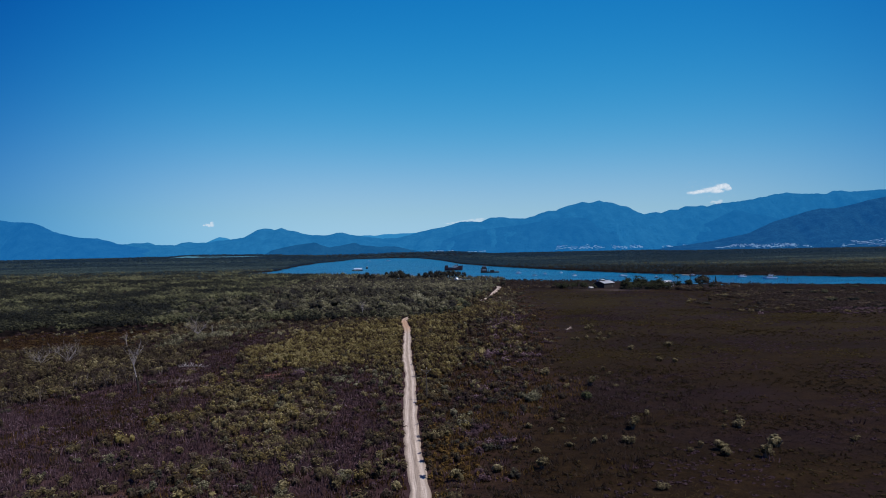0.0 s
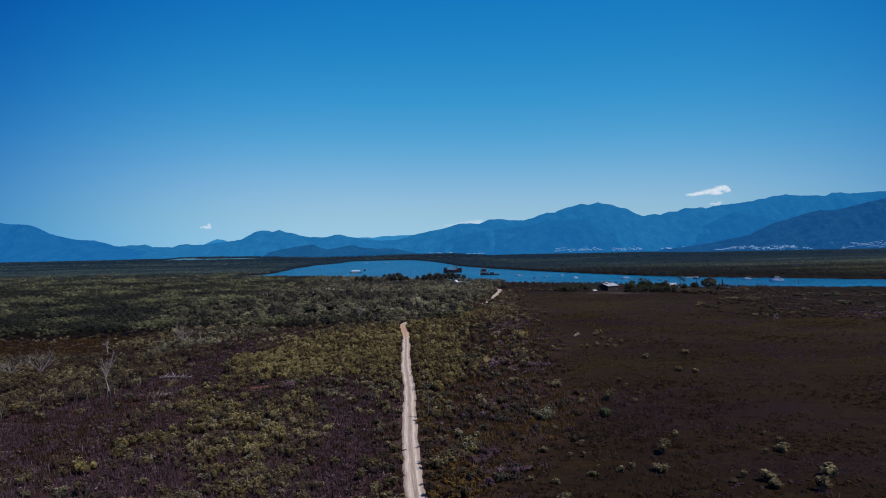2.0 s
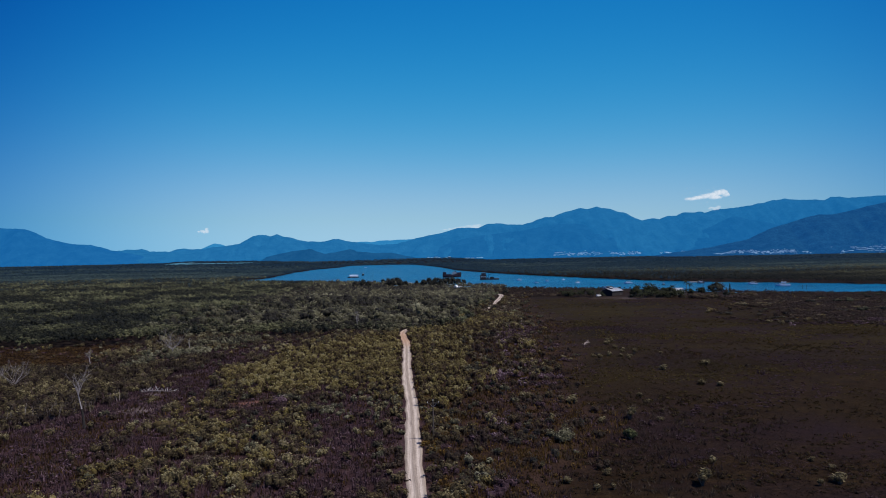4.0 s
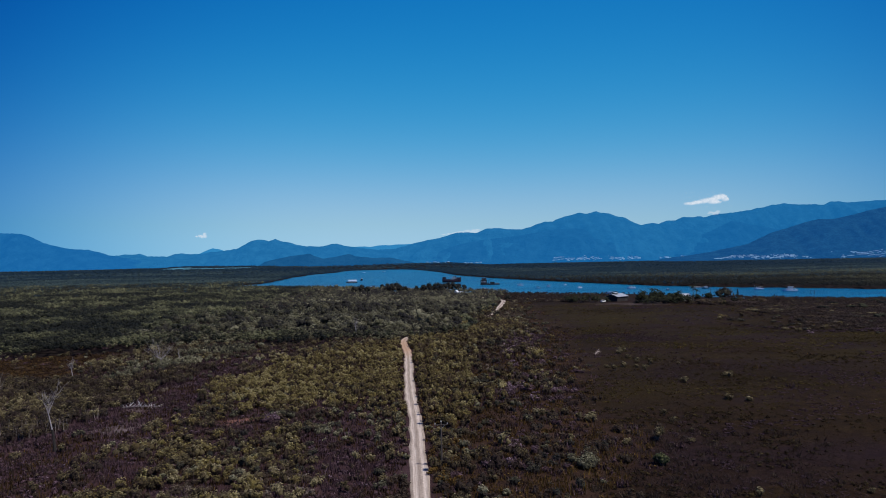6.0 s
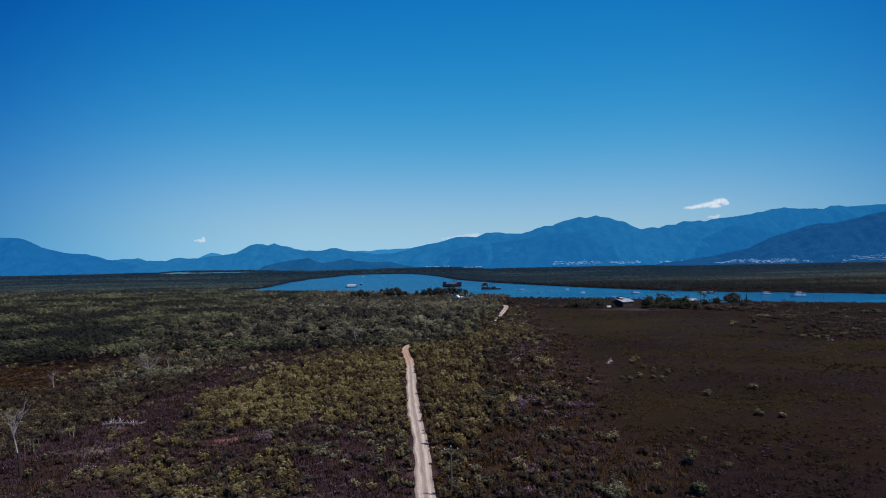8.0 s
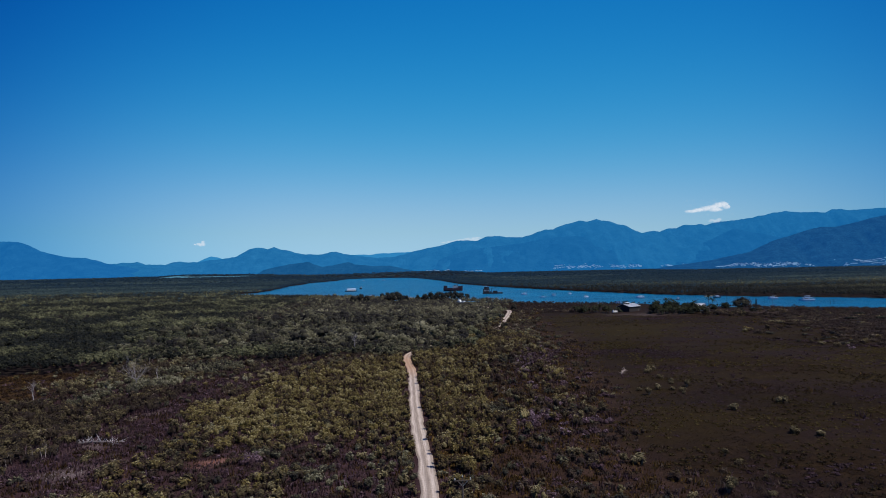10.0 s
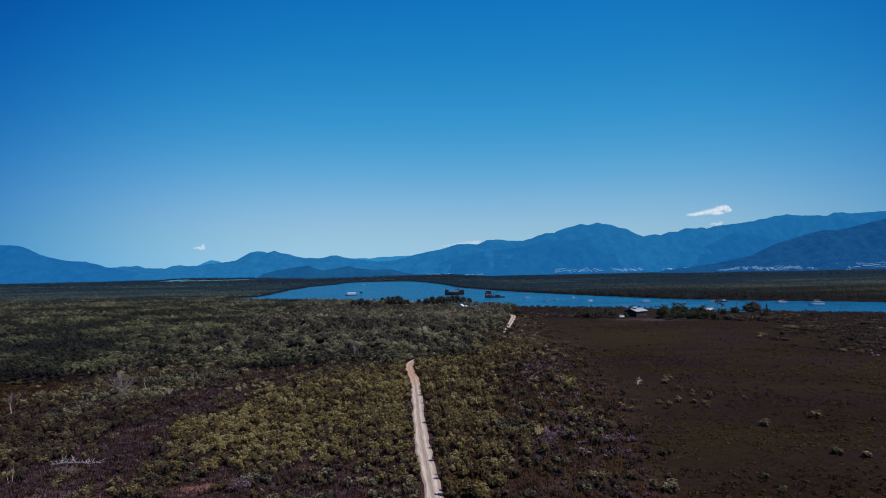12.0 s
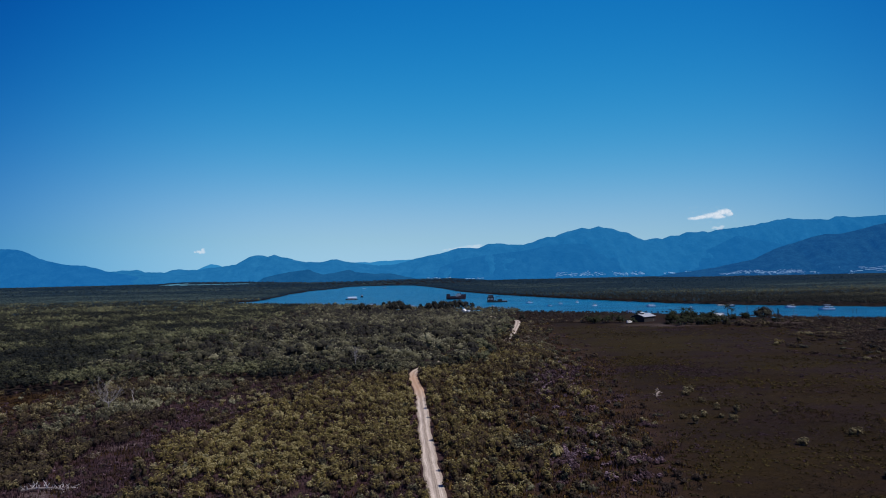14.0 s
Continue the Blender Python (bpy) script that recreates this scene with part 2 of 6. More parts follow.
def water_material():
    m, n, o = material("estuary_water")
    v = coords(n, (1, 1.6, 1))
    waves = noise_tex(n, 0.5, 3, 0.6, v)
    big = noise_tex(n, 0.012, 6, 0.65, coords(n, (0.35, 1.6, 1)))
    gusts = noise_tex(n, 0.07, 4, 0.7, coords(n, (0.4, 1.0, 1)))
    c = ramp(n, big, [(0.3, (0.002, 0.058, 0.14)), (0.5, (0.002, 0.095, 0.208)), (0.7, (0.004, 0.142, 0.285))])
    c = mix(n, 0.8, c, ramp(n, gusts, [(0.3, (0.3, 0.3, 0.3)), (0.7, (0.72, 0.72, 0.72))]), "OVERLAY")
    surface(n, o, c, 0.3, 0, bump(n, waves, 1.0, 1.6), 0.07)
    return m


def hill_material(name, wood, haze_glow, amount, scale=0.012, grain=0.3):
    """Wooded slopes far off; the haze before them is painted in as blue emission."""
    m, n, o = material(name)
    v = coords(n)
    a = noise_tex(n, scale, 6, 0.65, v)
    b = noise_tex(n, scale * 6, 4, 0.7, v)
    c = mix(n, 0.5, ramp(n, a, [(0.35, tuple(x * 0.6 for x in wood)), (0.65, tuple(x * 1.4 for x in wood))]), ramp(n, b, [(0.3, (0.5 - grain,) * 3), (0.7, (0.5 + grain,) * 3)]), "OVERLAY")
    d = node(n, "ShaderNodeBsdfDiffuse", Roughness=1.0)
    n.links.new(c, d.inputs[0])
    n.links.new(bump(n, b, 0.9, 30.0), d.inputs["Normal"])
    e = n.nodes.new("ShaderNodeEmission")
    e.inputs[0].default_value = (*(x / amount for x in haze_glow), 1)
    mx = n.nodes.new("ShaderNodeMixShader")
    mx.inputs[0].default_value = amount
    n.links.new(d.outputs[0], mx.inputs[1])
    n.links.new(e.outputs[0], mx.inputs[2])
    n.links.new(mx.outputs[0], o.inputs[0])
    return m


M_GROUND, M_TRACK, M_WATER = ground_material(), track_material(), water_material()
# each range's haze is part of its surface: emission colour, then its share
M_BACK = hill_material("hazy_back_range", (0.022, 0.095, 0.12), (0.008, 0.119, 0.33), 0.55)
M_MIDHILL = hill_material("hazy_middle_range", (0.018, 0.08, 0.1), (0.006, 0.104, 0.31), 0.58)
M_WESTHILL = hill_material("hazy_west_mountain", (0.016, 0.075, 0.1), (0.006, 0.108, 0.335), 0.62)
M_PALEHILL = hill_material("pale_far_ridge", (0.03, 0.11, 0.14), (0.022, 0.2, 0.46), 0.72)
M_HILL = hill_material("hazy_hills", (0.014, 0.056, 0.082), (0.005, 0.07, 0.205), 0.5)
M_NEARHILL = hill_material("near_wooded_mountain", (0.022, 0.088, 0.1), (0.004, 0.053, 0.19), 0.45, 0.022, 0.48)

# ---- mesh helpers ----


def mesh_of(name, verts, faces, mat, tint=None):
    """A mesh object from arrays; faces all have the same number of corners."""
    verts, faces = np.asarray(verts, np.float32), np.asarray(faces, np.int32)
    me = bpy.data.meshes.new(name)
    k = faces.shape[1]
    me.vertices.add(len(verts))
    me.vertices.foreach_set("co", verts.ravel())
    me.loops.add(faces.size)
    me.loops.foreach_set("vertex_index", faces.ravel())
    me.polygons.add(len(faces))
    me.polygons.foreach_set("loop_start", np.arange(0, faces.size, k, dtype=np.int32))
    if tint is not None:
        me.attributes.new("tint", "FLOAT", "POINT").data.foreach_set("value", np.asarray(tint, np.float32))
    me.materials.append(mat)
    me.update(calc_edges=True)
    return me


def bm_mesh(name, bm, mat):
    me = bpy.data.meshes.new(name)
    bmesh.ops.recalc_face_normals(bm, faces=bm.faces)
    bm.to_mesh(me)
    bm.free()
    me.materials.append(mat)
    return me


def part(name, bm, mat, parent, label=""):
    """Links a bmesh as one mesh object under a thing or under a part."""
    ob = new(name, bm_mesh(name, bm, mat))
    ob.parent = parent
    return tagged(ob, label)


def grid_faces(rows, cols):
    i = np.arange(rows * cols).reshape(rows, cols)
    return np.stack([i[:-1, :-1], i[:-1, 1:], i[1:, 1:], i[1:, :-1]], -1).reshape(-1, 4)


# smooth value noise on arrays
_RNG = np.random.default_rng(5)
_LAT = _RNG.random((256, 256))


def vnoise(x, y, scale, shift=0.0):
    x, y = x / scale + shift * 17.3 + 100, y / scale + shift * 9.1 + 100
    xi, yi = np.floor(x).astype(int), np.floor(y).astype(int)
    fx, fy = x - xi, y - yi
    fx, fy = fx * fx * (3 - 2 * fx), fy * fy * (3 - 2 * fy)
    g = lambda a, b: _LAT[(xi + a) % 256, (yi + b) % 256]
    return (g(0, 0) * (1 - fx) + g(1, 0) * fx) * (1 - fy) + (g(0, 1) * (1 - fx) + g(1, 1) * fx) * fy


def fbm(x, y, scale, shift=0.0):
    return (vnoise(x, y, scale, shift) + 0.5 * vnoise(x, y, scale / 2.1, shift + 1) + 0.25 * vnoise(x, y, scale / 4.3, shift + 2)) / 1.75


# ---- plan ----
TRACK = np.array([(12, -120), (9, -40), (6, 30), (4.0, 75), (1.9, 114), (-1.0, 161), (-1.7, 179), (-3.3, 219), (-6.2, 272), (-8.7, 341), (-12.1, 385),
                  (-9.5, 408), (2, 440), (24, 492), (46, 545), (58.5, 615), (70.5, 690), (69, 722), (56, 770), (46, 846)], float)


def smooth_line(p, step=2.0):
    out = []
    q = np.vstack([2 * p[0] - p[1], p, 2 * p[-1] - p[-2]])
    for a, b, c, d in zip(q, q[1:], q[2:], q[3:]):
        n = max(2, int(np.linalg.norm(c - b) / step))
        t = np.linspace(0, 1, n, endpoint=False)[:, None]
        out.append(0.5 * (2 * b + (c - a) * t + (2 * a - 5 * b + 4 * c - d) * t ** 2 + (3 * b - a - 3 * c + d) * t ** 3))
    return np.vstack(out + [p[-1:]])


TRACK_LINE = smooth_line(TRACK)
SHORE = np.array([(-376, 1425), (-312, 1226), (-200, 1150), (-104, 1062), (-20, 940), (60, 885), (140, 832), (195, 790), (243, 765), (274, 700), (302, 658),
                  (345, 634), (400, 612), (600, 505), (1000, 330), (2200, -260), (2500, -100), (1600, 260), (900, 560), (600, 715), (486, 778), (427, 850), (374, 892), (310, 988),
                  (264, 1115), (201, 1321), (131, 1606), (80, 1911), (40, 2500), (-5, 2950), (-80, 3480), (-150, 3640), (-240, 3690), (-330, 3600), (-405, 3520), (-385, 2990), (-415, 2550), (-392, 2010), (-360, 1700), (-338, 1440)], float)


def inside(poly, x, y):
    r = np.zeros(x.shape, bool)
    for (x0, y0), (x1, y1) in zip(poly, np.roll(poly, -1, 0)):
        if y0 != y1:
            r ^= ((y0 > y) != (y1 > y)) & (x < (x1 - x0) * (y - y0) / (y1 - y0) + x0)
    return r


def line_distance(line, x, y, closed=False):
    best = np.full(x.shape, 1e9)
    pts = np.vstack([line, line[:1]]) if closed else line
    for a, b in zip(pts, pts[1:]):
        d = b - a
        t = np.clip(((x - a[0]) * d[0] + (y - a[1]) * d[1]) / max(d @ d, 1e-9), 0, 1)
        best = np.minimum(best, np.hypot(x - a[0] - t * d[0], y - a[1] - t * d[1]))
    return best


def shore_distance(x, y):
    """Metres from the water's edge, negative over the water."""
    d = line_distance(SHORE, x, y, True) + 6 * (fbm(x, y, 40, 7) - 0.5)
    return np.where(inside(SHORE, x, y), -d, d)


def rise(x, y):
    """The plain climbs gently towards the ranges, also behind the head of the estuary."""
    head = 0.072 * np.clip(y - 3690 - 30 * np.sin(x / 90), 0, 330) * np.clip((520 - np.abs(x + 150)) / 240, 0, 1)
    return head + np.clip(y - 2300, 0, None) * 0.0125 * (0.4 + 0.6 * np.clip((300 - x) / 500, 0, 1)) * np.clip((np.abs(x + 150) - 280) / 300, 0, 1) + 8 * np.clip((y - 3700) / 380, 0, 1) * np.clip((-840 - x) / 60, 0, 1) * np.clip((x + 1560) / 60, 0, 1)


def graded(a, b, fine, grow, centre):
    out, v, s = [centre], centre, fine
    while v < b:
        v, s = v + s, s * grow
        out.append(min(v, b))
    low, v, s = [], centre, fine
    while v > a:
        v, s = v - s, s * grow
        low.append(max(v, a))
    return np.array(low[::-1] + out)


def scrub_edge(y):
    """Where the scrub beside the track gives way to open grass."""
    return np.interp(y, [110, 140, 165, 196, 300, 430, 600, 900], [8, 15, 27, 40, 54, 68, 84, 112])


def sm(a, b, x):
    t = np.clip((x - a) / (b - a), 0, 1)
    return t * t * (3 - 2 * t)


YARD = np.array([(128, 640), (150, 612), (200, 600), (262, 590), (288, 632), (270, 700), (242, 760), (196, 782), (150, 690)], float)
CLEARINGS = [(-48.4, 222, 6, 8), (-57.5, 184, 5, 8), (-39, 216, 5, 9), (-78, 240, 9, 9), (-80, 198, 4, 9), (-64, 156, 5, 6), (-70, 150, 5, 6)]
SCARS = [(-75.5, 220.5, 7.0, 8), (-79.5, 242.5, 6.5, 4.5), (-81, 278, 3.2, 5), (-39, 203, 2.6, 2.4), (-48.4, 225.5, 5.0, 4.2), (-57.5, 188, 3.4, 4.5), (-64, 160, 2.2, 2.6), (-70, 153, 2.6, 2.6), (-55, 167, 2.4, 2), (-58, 150, 2.4, 2), (-49.5, 117, 4.0, 4.2)]


def zones(x, y):
    """What grows where, each from 0 to 1."""
    patch, wide = fbm(x, y, 28, 1), fbm(x, y, 40, 3)
    tx = np.interp(y, TRACK_LINE[:, 1], TRACK_LINE[:, 0])
    side = x - tx
    left = side < 0
    far = (x > 100) & (y > 762 - (x - 400) * 0.55) | (y > 1480)
    near = ~far
    z = {"side": side, "far": far.astype(float), "patch": patch}
    z["lush"] = ~left * near * sm(205, 255, y + 40 * (patch - 0.5)) * (1 - sm(-22, 2, x - scrub_edge(y) + 26 * (patch - 0.5))) * (1 - sm(640, 700, y))
    z["yard"] = inside(YARD, x, y).astype(float)
    z["grass"] = np.maximum(sm(-16, 10, x - scrub_edge(y) - 26 * (wide - 0.5)) * near, z["yard"] * 0.7)
    z["east"] = sm(-70, 130, x - np.interp(y, [300, 380, 480, 590, 640], [235, 215, 205, 275, 325]) + 40 * (patch - 0.5)) * near * sm(355, 395, y + 30 * (wide - 0.5))
    z["bank"] = near * sm(52, 66, x) * sm(-5, 7, y - np.interp(x, [60, 97, 131, 235, 254, 309, 420, 700], [652, 655, 656, 578, 566, 574, 532, 390]) + 22 * (patch - 0.5)) * (1 - z["yard"])
    z["yellow"] = left * sm(215, 262, y + 50 * (patch - 0.5)) * sm(-10, 6, x - np.interp(y, [230, 274, 311, 358, 385], [-62, -72, -62, -46, -16]) + 16 * (patch - 0.5)) * (1 - sm(375, 400, y))
    z["yellow"] = np.maximum(z["yellow"], 0.85 * ~left * sm(190, 260, y + 30 * (patch - 0.5)) * (1 - sm(-6, 8, side - 12 - 0.12 * (y - 200) + 14 * (patch - 0.5))) * (1 - sm(440, 490, y)))
    belt = 0.9 * sm(0.43, 0.55, fbm(x, y, 8, 71)) * left * sm(-74, -60, x + 20 * (patch - 0.5)) * (1 - sm(-32, -22, x + 16 * (patch - 0.5))) * sm(138, 168, y + 30 * (patch - 0.5)) * (1 - sm(255, 270, y))
    z["belt"] = belt * (1 - z["yellow"])
    z["yellow"] = np.maximum(z["yellow"], belt)
    jut = 12 * (patch - 0.5)
    z["purple"] = left * sm(-4, 4, x + jut - np.interp(y, [150, 185, 207, 215, 240, 277, 300, 340], [-140, -105, -90, -85, -83, -84, -82, -80])) * (1 - sm(-4, 4, x + jut - np.interp(y, [150, 187, 210, 225, 255, 302, 340], [-66, -68, -64, -63, -68, -74, -77]))) * sm(120, 150, y) * (1 - sm(335, 350, y))
    z["clear"] = z["purple"].copy()
    for cx, cy, rx, ry in CLEARINGS:
        z["clear"] = np.maximum(z["clear"], 1 - sm(0.7, 1.1, np.hypot((x - cx) / rx, (y - cy) / ry)))
    z["strip"] = left * sm(-26, -19, x + 14 * (patch - 0.5)) * (1 - sm(-9, -4, x)) * sm(145, 168, y) * (1 - sm(222, 242, y + 20 * (patch - 0.5)))
    z["silver"] = left * (1 - z["clear"]) * np.exp(-((x + 99 - 0.08 * (y - 320) + 16 * (patch - 0.5)) / 17) ** 4) * sm(278, 292, y + 16 * (wide - 0.5)) * (1 - sm(372, 392, y)) * sm(0.36, 0.48, fbm(x, y, 15, 73))
    z["forest"] = near * sm(-12, 12, y - np.interp(x, [-110, -60, -20, 0], [392, 402, 402, 412]) + 50 * (patch - 0.5)) * sm(-8, 8, 18 + (y - 430) * 0.17 - x + 14 * (patch - 0.5)) * sm(-190, -90, x + 80 * (wide - 0.5))
    z["mangrove"] = left * near * (1 - z["forest"]) * sm(-8, 12, y - np.interp(x, [-210, -136, -100], [346, 366, 396]) + 24 * (patch - 0.5) + 60 * (wide - 0.5))
    z["wood"] = left * (1 - z["mangrove"]) * (1 - z["yellow"]) * sm(-70, -88, x + 14 * (patch - 0.5)) * sm(-8, 8, y - np.interp(x, [-125, -107, -99, -88], [150, 172, 197, 214]) + 16 * (patch - 0.5))
    z["rust"] = left * (1 - z["mangrove"]) * sm(-116, -146, x + 40 * (patch - 0.5)) * sm(284, 298, y + 18 * (patch - 0.5)) * 0.95
    z["wood"] = z["wood"] * (1 - z["rust"]) * (1 - z["silver"]) * (1 - z["clear"])
    z["thicket"] = sm(-2, 3, x + 12) * sm(398, 408, y) * (1 - sm(532, 540, y)) * sm(0, 6, np.interp(y, [400, 440, 492, 545], [4, 14, 40, 62]) - x) * (z["forest"] < 0.7)
    sand = np.zeros(x.shape)
    for cx, cy, rx, ry in SCARS:
        sand = np.maximum(sand, 1.25 - ((x - cx) / rx) ** 2 - ((y - cy) / ry) ** 2 - 0.55 * vnoise(x, y, 4, 8) - 0.6 * vnoise(x, y, 1.7, 9))
    worn = 0.3 * z["yard"] * sm(0.46, 0.66, fbm(x * 0.5, y, 16, 47)) * (1 - sm(612, 650, y))
    z["sand"] = np.clip(np.maximum(sand, worn), 0, 1)
    z["red"] = z["sand"] * (x > -70) * (x < 0)
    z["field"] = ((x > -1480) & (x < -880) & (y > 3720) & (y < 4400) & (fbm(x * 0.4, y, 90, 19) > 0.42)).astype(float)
    return z


# ---- ground, water, track ----
def build_ground():
    xs, ys = graded(-4900, 4900, 4.6, 1.033, 0), graded(-2500, 4880, 4.6, 1.021, 260)
    X, Y = np.meshgrid(xs, ys)
    sd = shore_distance(X, Y)
    Z = np.clip(sd / 5, -1, 0.5) - 0.5
    Z = Z * 2.4 + rise(X, Y) + 0.5 * (fbm(X, Y, 30, 3) - 0.5) * np.clip(sd / 30, 0, 1) * np.clip((line_distance(TRACK_LINE[::4], X, Y) - 4) / 10, 0, 1)
    me = mesh_of("ground", np.stack([X, Y, Z], -1).reshape(-1, 3), grid_faces(len(ys), len(xs)), M_GROUND)
    zn = zones(X.ravel(), Y.ravel())
    zn["mud"] = np.maximum.reduce([(1 - sm(8, 34, sd)).ravel(), zn["far"] * (zn["field"] < 0.5), zn["mangrove"], zn["forest"] * 0.7, zn["bank"] * 0.8])
    zn["grass"] = np.maximum(zn["grass"], 0.35 * (zn["side"] > 4) * (1 - zn["far"]))
    zn["rust"] = np.maximum(zn["rust"], 0.6 * sm(1, 5, zn["side"]) * (1 - zn["grass"]) * (1 - zn["far"]))
    for key in ("grass", "rust", "sand", "red", "field", "mud"):
        me.attributes.new(key, "FLOAT", "POINT").data.foreach_set("value", zn[key].astype(np.float32))
    me.polygons.foreach_set("use_smooth", np.ones(len(me.polygons), bool))
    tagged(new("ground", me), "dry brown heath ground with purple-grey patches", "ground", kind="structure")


def build_water():
    xs, ys = np.linspace(-900, 2700, 40), np.linspace(-400, 4400, 60)
    X, Y = np.meshgrid(xs, ys)
    Z = np.full(X.shape, -1.1)
    me = mesh_of("water", np.stack([X, Y, Z], -1).reshape(-1, 3), grid_faces(60, 40), M_WATER)
    tagged(new("water", me), "wide calm blue estuary between wooded banks", "water", kind="structure")


def build_track():
    p = TRACK_LINE
    d = np.gradient(p, axis=0)
    d /= np.linalg.norm(d, axis=1)[:, None]
    s = np.cumsum(np.r_[0, np.linalg.norm(np.diff(p, axis=0), axis=1)])
    nrm = np.stack([d[:, 1], -d[:, 0]], -1)
    u = np.array([-1.0, -0.9, -0.62, -0.45, -0.28, 0, 0.28, 0.45, 0.62, 0.9, 1.0])
    z = np.array([-0.12, 0.07, 0.08, 0.02, 0.09, 0.12, 0.09, 0.02, 0.08, 0.07, -0.12])
    wl = 1.8 + 0.7 * (fbm(s, s * 0, 14, 2) - 0.5) + 0.75 * (vnoise(s, s * 0, 5.0, 4) - 0.5)
    wr = 1.78 + 0.5 * (fbm(s, s * 0, 14, 6) - 0.5) + 0.5 * (vnoise(s, s * 0, 5.0, 9) - 0.5)
    wider = 0.7 * sm(585, 640, p[:, 1]) * (1 - sm(725, 745, p[:, 1]))
    wl, wr = wl + wider, wr + wider
    half = np.where(u[None] < 0, wl[:, None], wr[:, None])
    P = p[:, None] + nrm[:, None] * (u[None] * half)[..., None]
    Z = np.broadcast_to(z, half.shape) + 0.03 * (vnoise(P[..., 0], P[..., 1], 1.2, 3) - 0.5) + 0.02
    V = np.concatenate([P, Z[..., None]], -1).reshape(-1, 3)
    me = mesh_of("track", V, grid_faces(len(p), len(u)), M_TRACK)
    uvs = np.stack([np.broadcast_to(u, half.shape), np.broadcast_to(s[:, None], half.shape)], -1).reshape(-1, 2)
    lay = me.uv_layers.new(name="UVMap")
    idx = grid_faces(len(p), len(u)).ravel()
    lay.data.foreach_set("uv", uvs[idx].astype(np.float32).ravel())
    me.polygons.foreach_set("use_smooth", np.ones(len(me.polygons), bool))
    tagged(new("track", me), "pale sandy unsealed track with wheel ruts through scrub", "dirt track", kind="structure")


build_ground()
build_water()
build_track()


# ---- distant ranges ----
SLOPES = {}


def slope_height(name, x, y):
    crest, depth, xs, vs, Z = SLOPES[name]
    return float(Z[np.abs(vs - (1 - (crest - y) / depth)).argmin(), np.abs(xs - x).argmin()])


def build_range(name, crest, profile, depth, mat, label, shift, step=11.0, spur=0.5, ends=True):
    """A ridge whose summits and saddles stand along the line y = crest, with spurs running down to its foot."""
    pr = np.array(profile, float)
    xs = np.arange(pr[0, 0], pr[-1, 0] + 1, step)
    H = np.interp(xs, pr[:, 0], pr[:, 1])
    H = np.convolve(np.pad(H, 1, "edge"), [0.04, 0.92, 0.04], "valid") + 4 * (fbm(xs, xs * 0, 50, shift) - 0.5) + 3.5 * (vnoise(xs, xs * 0, 17, shift) - 0.5)
    taper = np.clip((xs - xs[0]) / 120, 0, 1) * np.clip((xs[-1] - xs) / 120, 0, 1) if ends else 1
    H = H * taper
    vs = np.r_[np.linspace(0, 1, 34), np.linspace(1.06, 1.6, 6)]
    X, Vv = np.meshgrid(xs, vs)
    Y = crest - depth * (1 - Vv)
    ridge = 1 - 2 * np.abs(fbm(X + 70 * fbm(X, Y, 300, shift + 3), Y * 0.35, 210, shift + 1) - 0.5) * 2
    ridge = ridge + 0.35 * (1 - 4 * np.abs(fbm(X, Y * 0.6, 70, shift + 5) - 0.5))
    body = np.where(Vv <= 1, Vv ** 1.15, 1 - (Vv - 1) * 0.9)
    Z = H[None] * (body + spur * (ridge - 0.5) * np.clip(Vv, 0, 1) * np.clip(1 - Vv, 0, 1) * 1.9)
    Z = np.where(Vv < 1, np.minimum(Z, H[None] * (0.25 + 0.75 * np.clip(Vv, 0, 1)) ), Z)
    SLOPES[name] = (crest, depth, xs, vs, Z.copy())
    Z = np.where(Vv <= 0.001, -25, Z)
    me = mesh_of(name, np.stack([X, Y, Z], -1).reshape(-1, 3), grid_faces(len(vs), len(xs)), mat)
    me.polygons.foreach_set("use_smooth", np.ones(len(me.polygons), bool))
    return tagged(new(name, me), label, "mountain range", kind="structure")


BACK = [(-2345, 110), (-2204, 122), (-2135, 121), (-2086, 128), (-2032, 126), (-1990, 133), (-1936, 109), (-1906, 112), (-1791, 108), (-1752, 123), (-1702, 129), (-1656, 122), (-1580, 123), (-1483, 134), (-1406, 140),
        (-1317, 154), (-1271, 180), (-1221, 207), (-1174, 211), (-1132, 212), (-1101, 200), (-1058, 215), (-1012, 198), (-962, 190), (-904, 173), (-846, 160), (-730, 158), (-672, 172), (-629, 175), (-575, 158), (-458, 140),
        (-342, 126), (-225, 132), (-147, 153)]
EAST = [(-88, 170), (10, 189), (88, 201), (167, 225), (206, 236), (343, 231), (411, 261), (501, 261), (560, 252), (658, 249), (717, 265), (757, 280), (817, 298), (876, 299), (916, 320), (1015, 346), (1063, 360), (1114, 348),
        (1154, 359), (1182, 366), (1213, 357), (1272, 350), (1331, 328), (1390, 315), (1448, 282), (1499, 261), (1579, 275), (1626, 270), (1687, 289), (1746, 290), (1795, 315), (1866, 309), (1918, 320), (1946, 308)]
SOUTH = [(2026, 330), (2146, 339), (2286, 354), (2327, 369), (2379, 372), (2428, 385), (2516, 396), (2628, 385), (2728, 388), (2808, 382), (2849, 401), (2910, 406), (2962, 395), (3071, 401), (3224, 406), (3543, 421), (4194, 348), (4600, 300)]
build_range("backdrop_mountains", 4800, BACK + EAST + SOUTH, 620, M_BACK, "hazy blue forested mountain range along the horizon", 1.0)
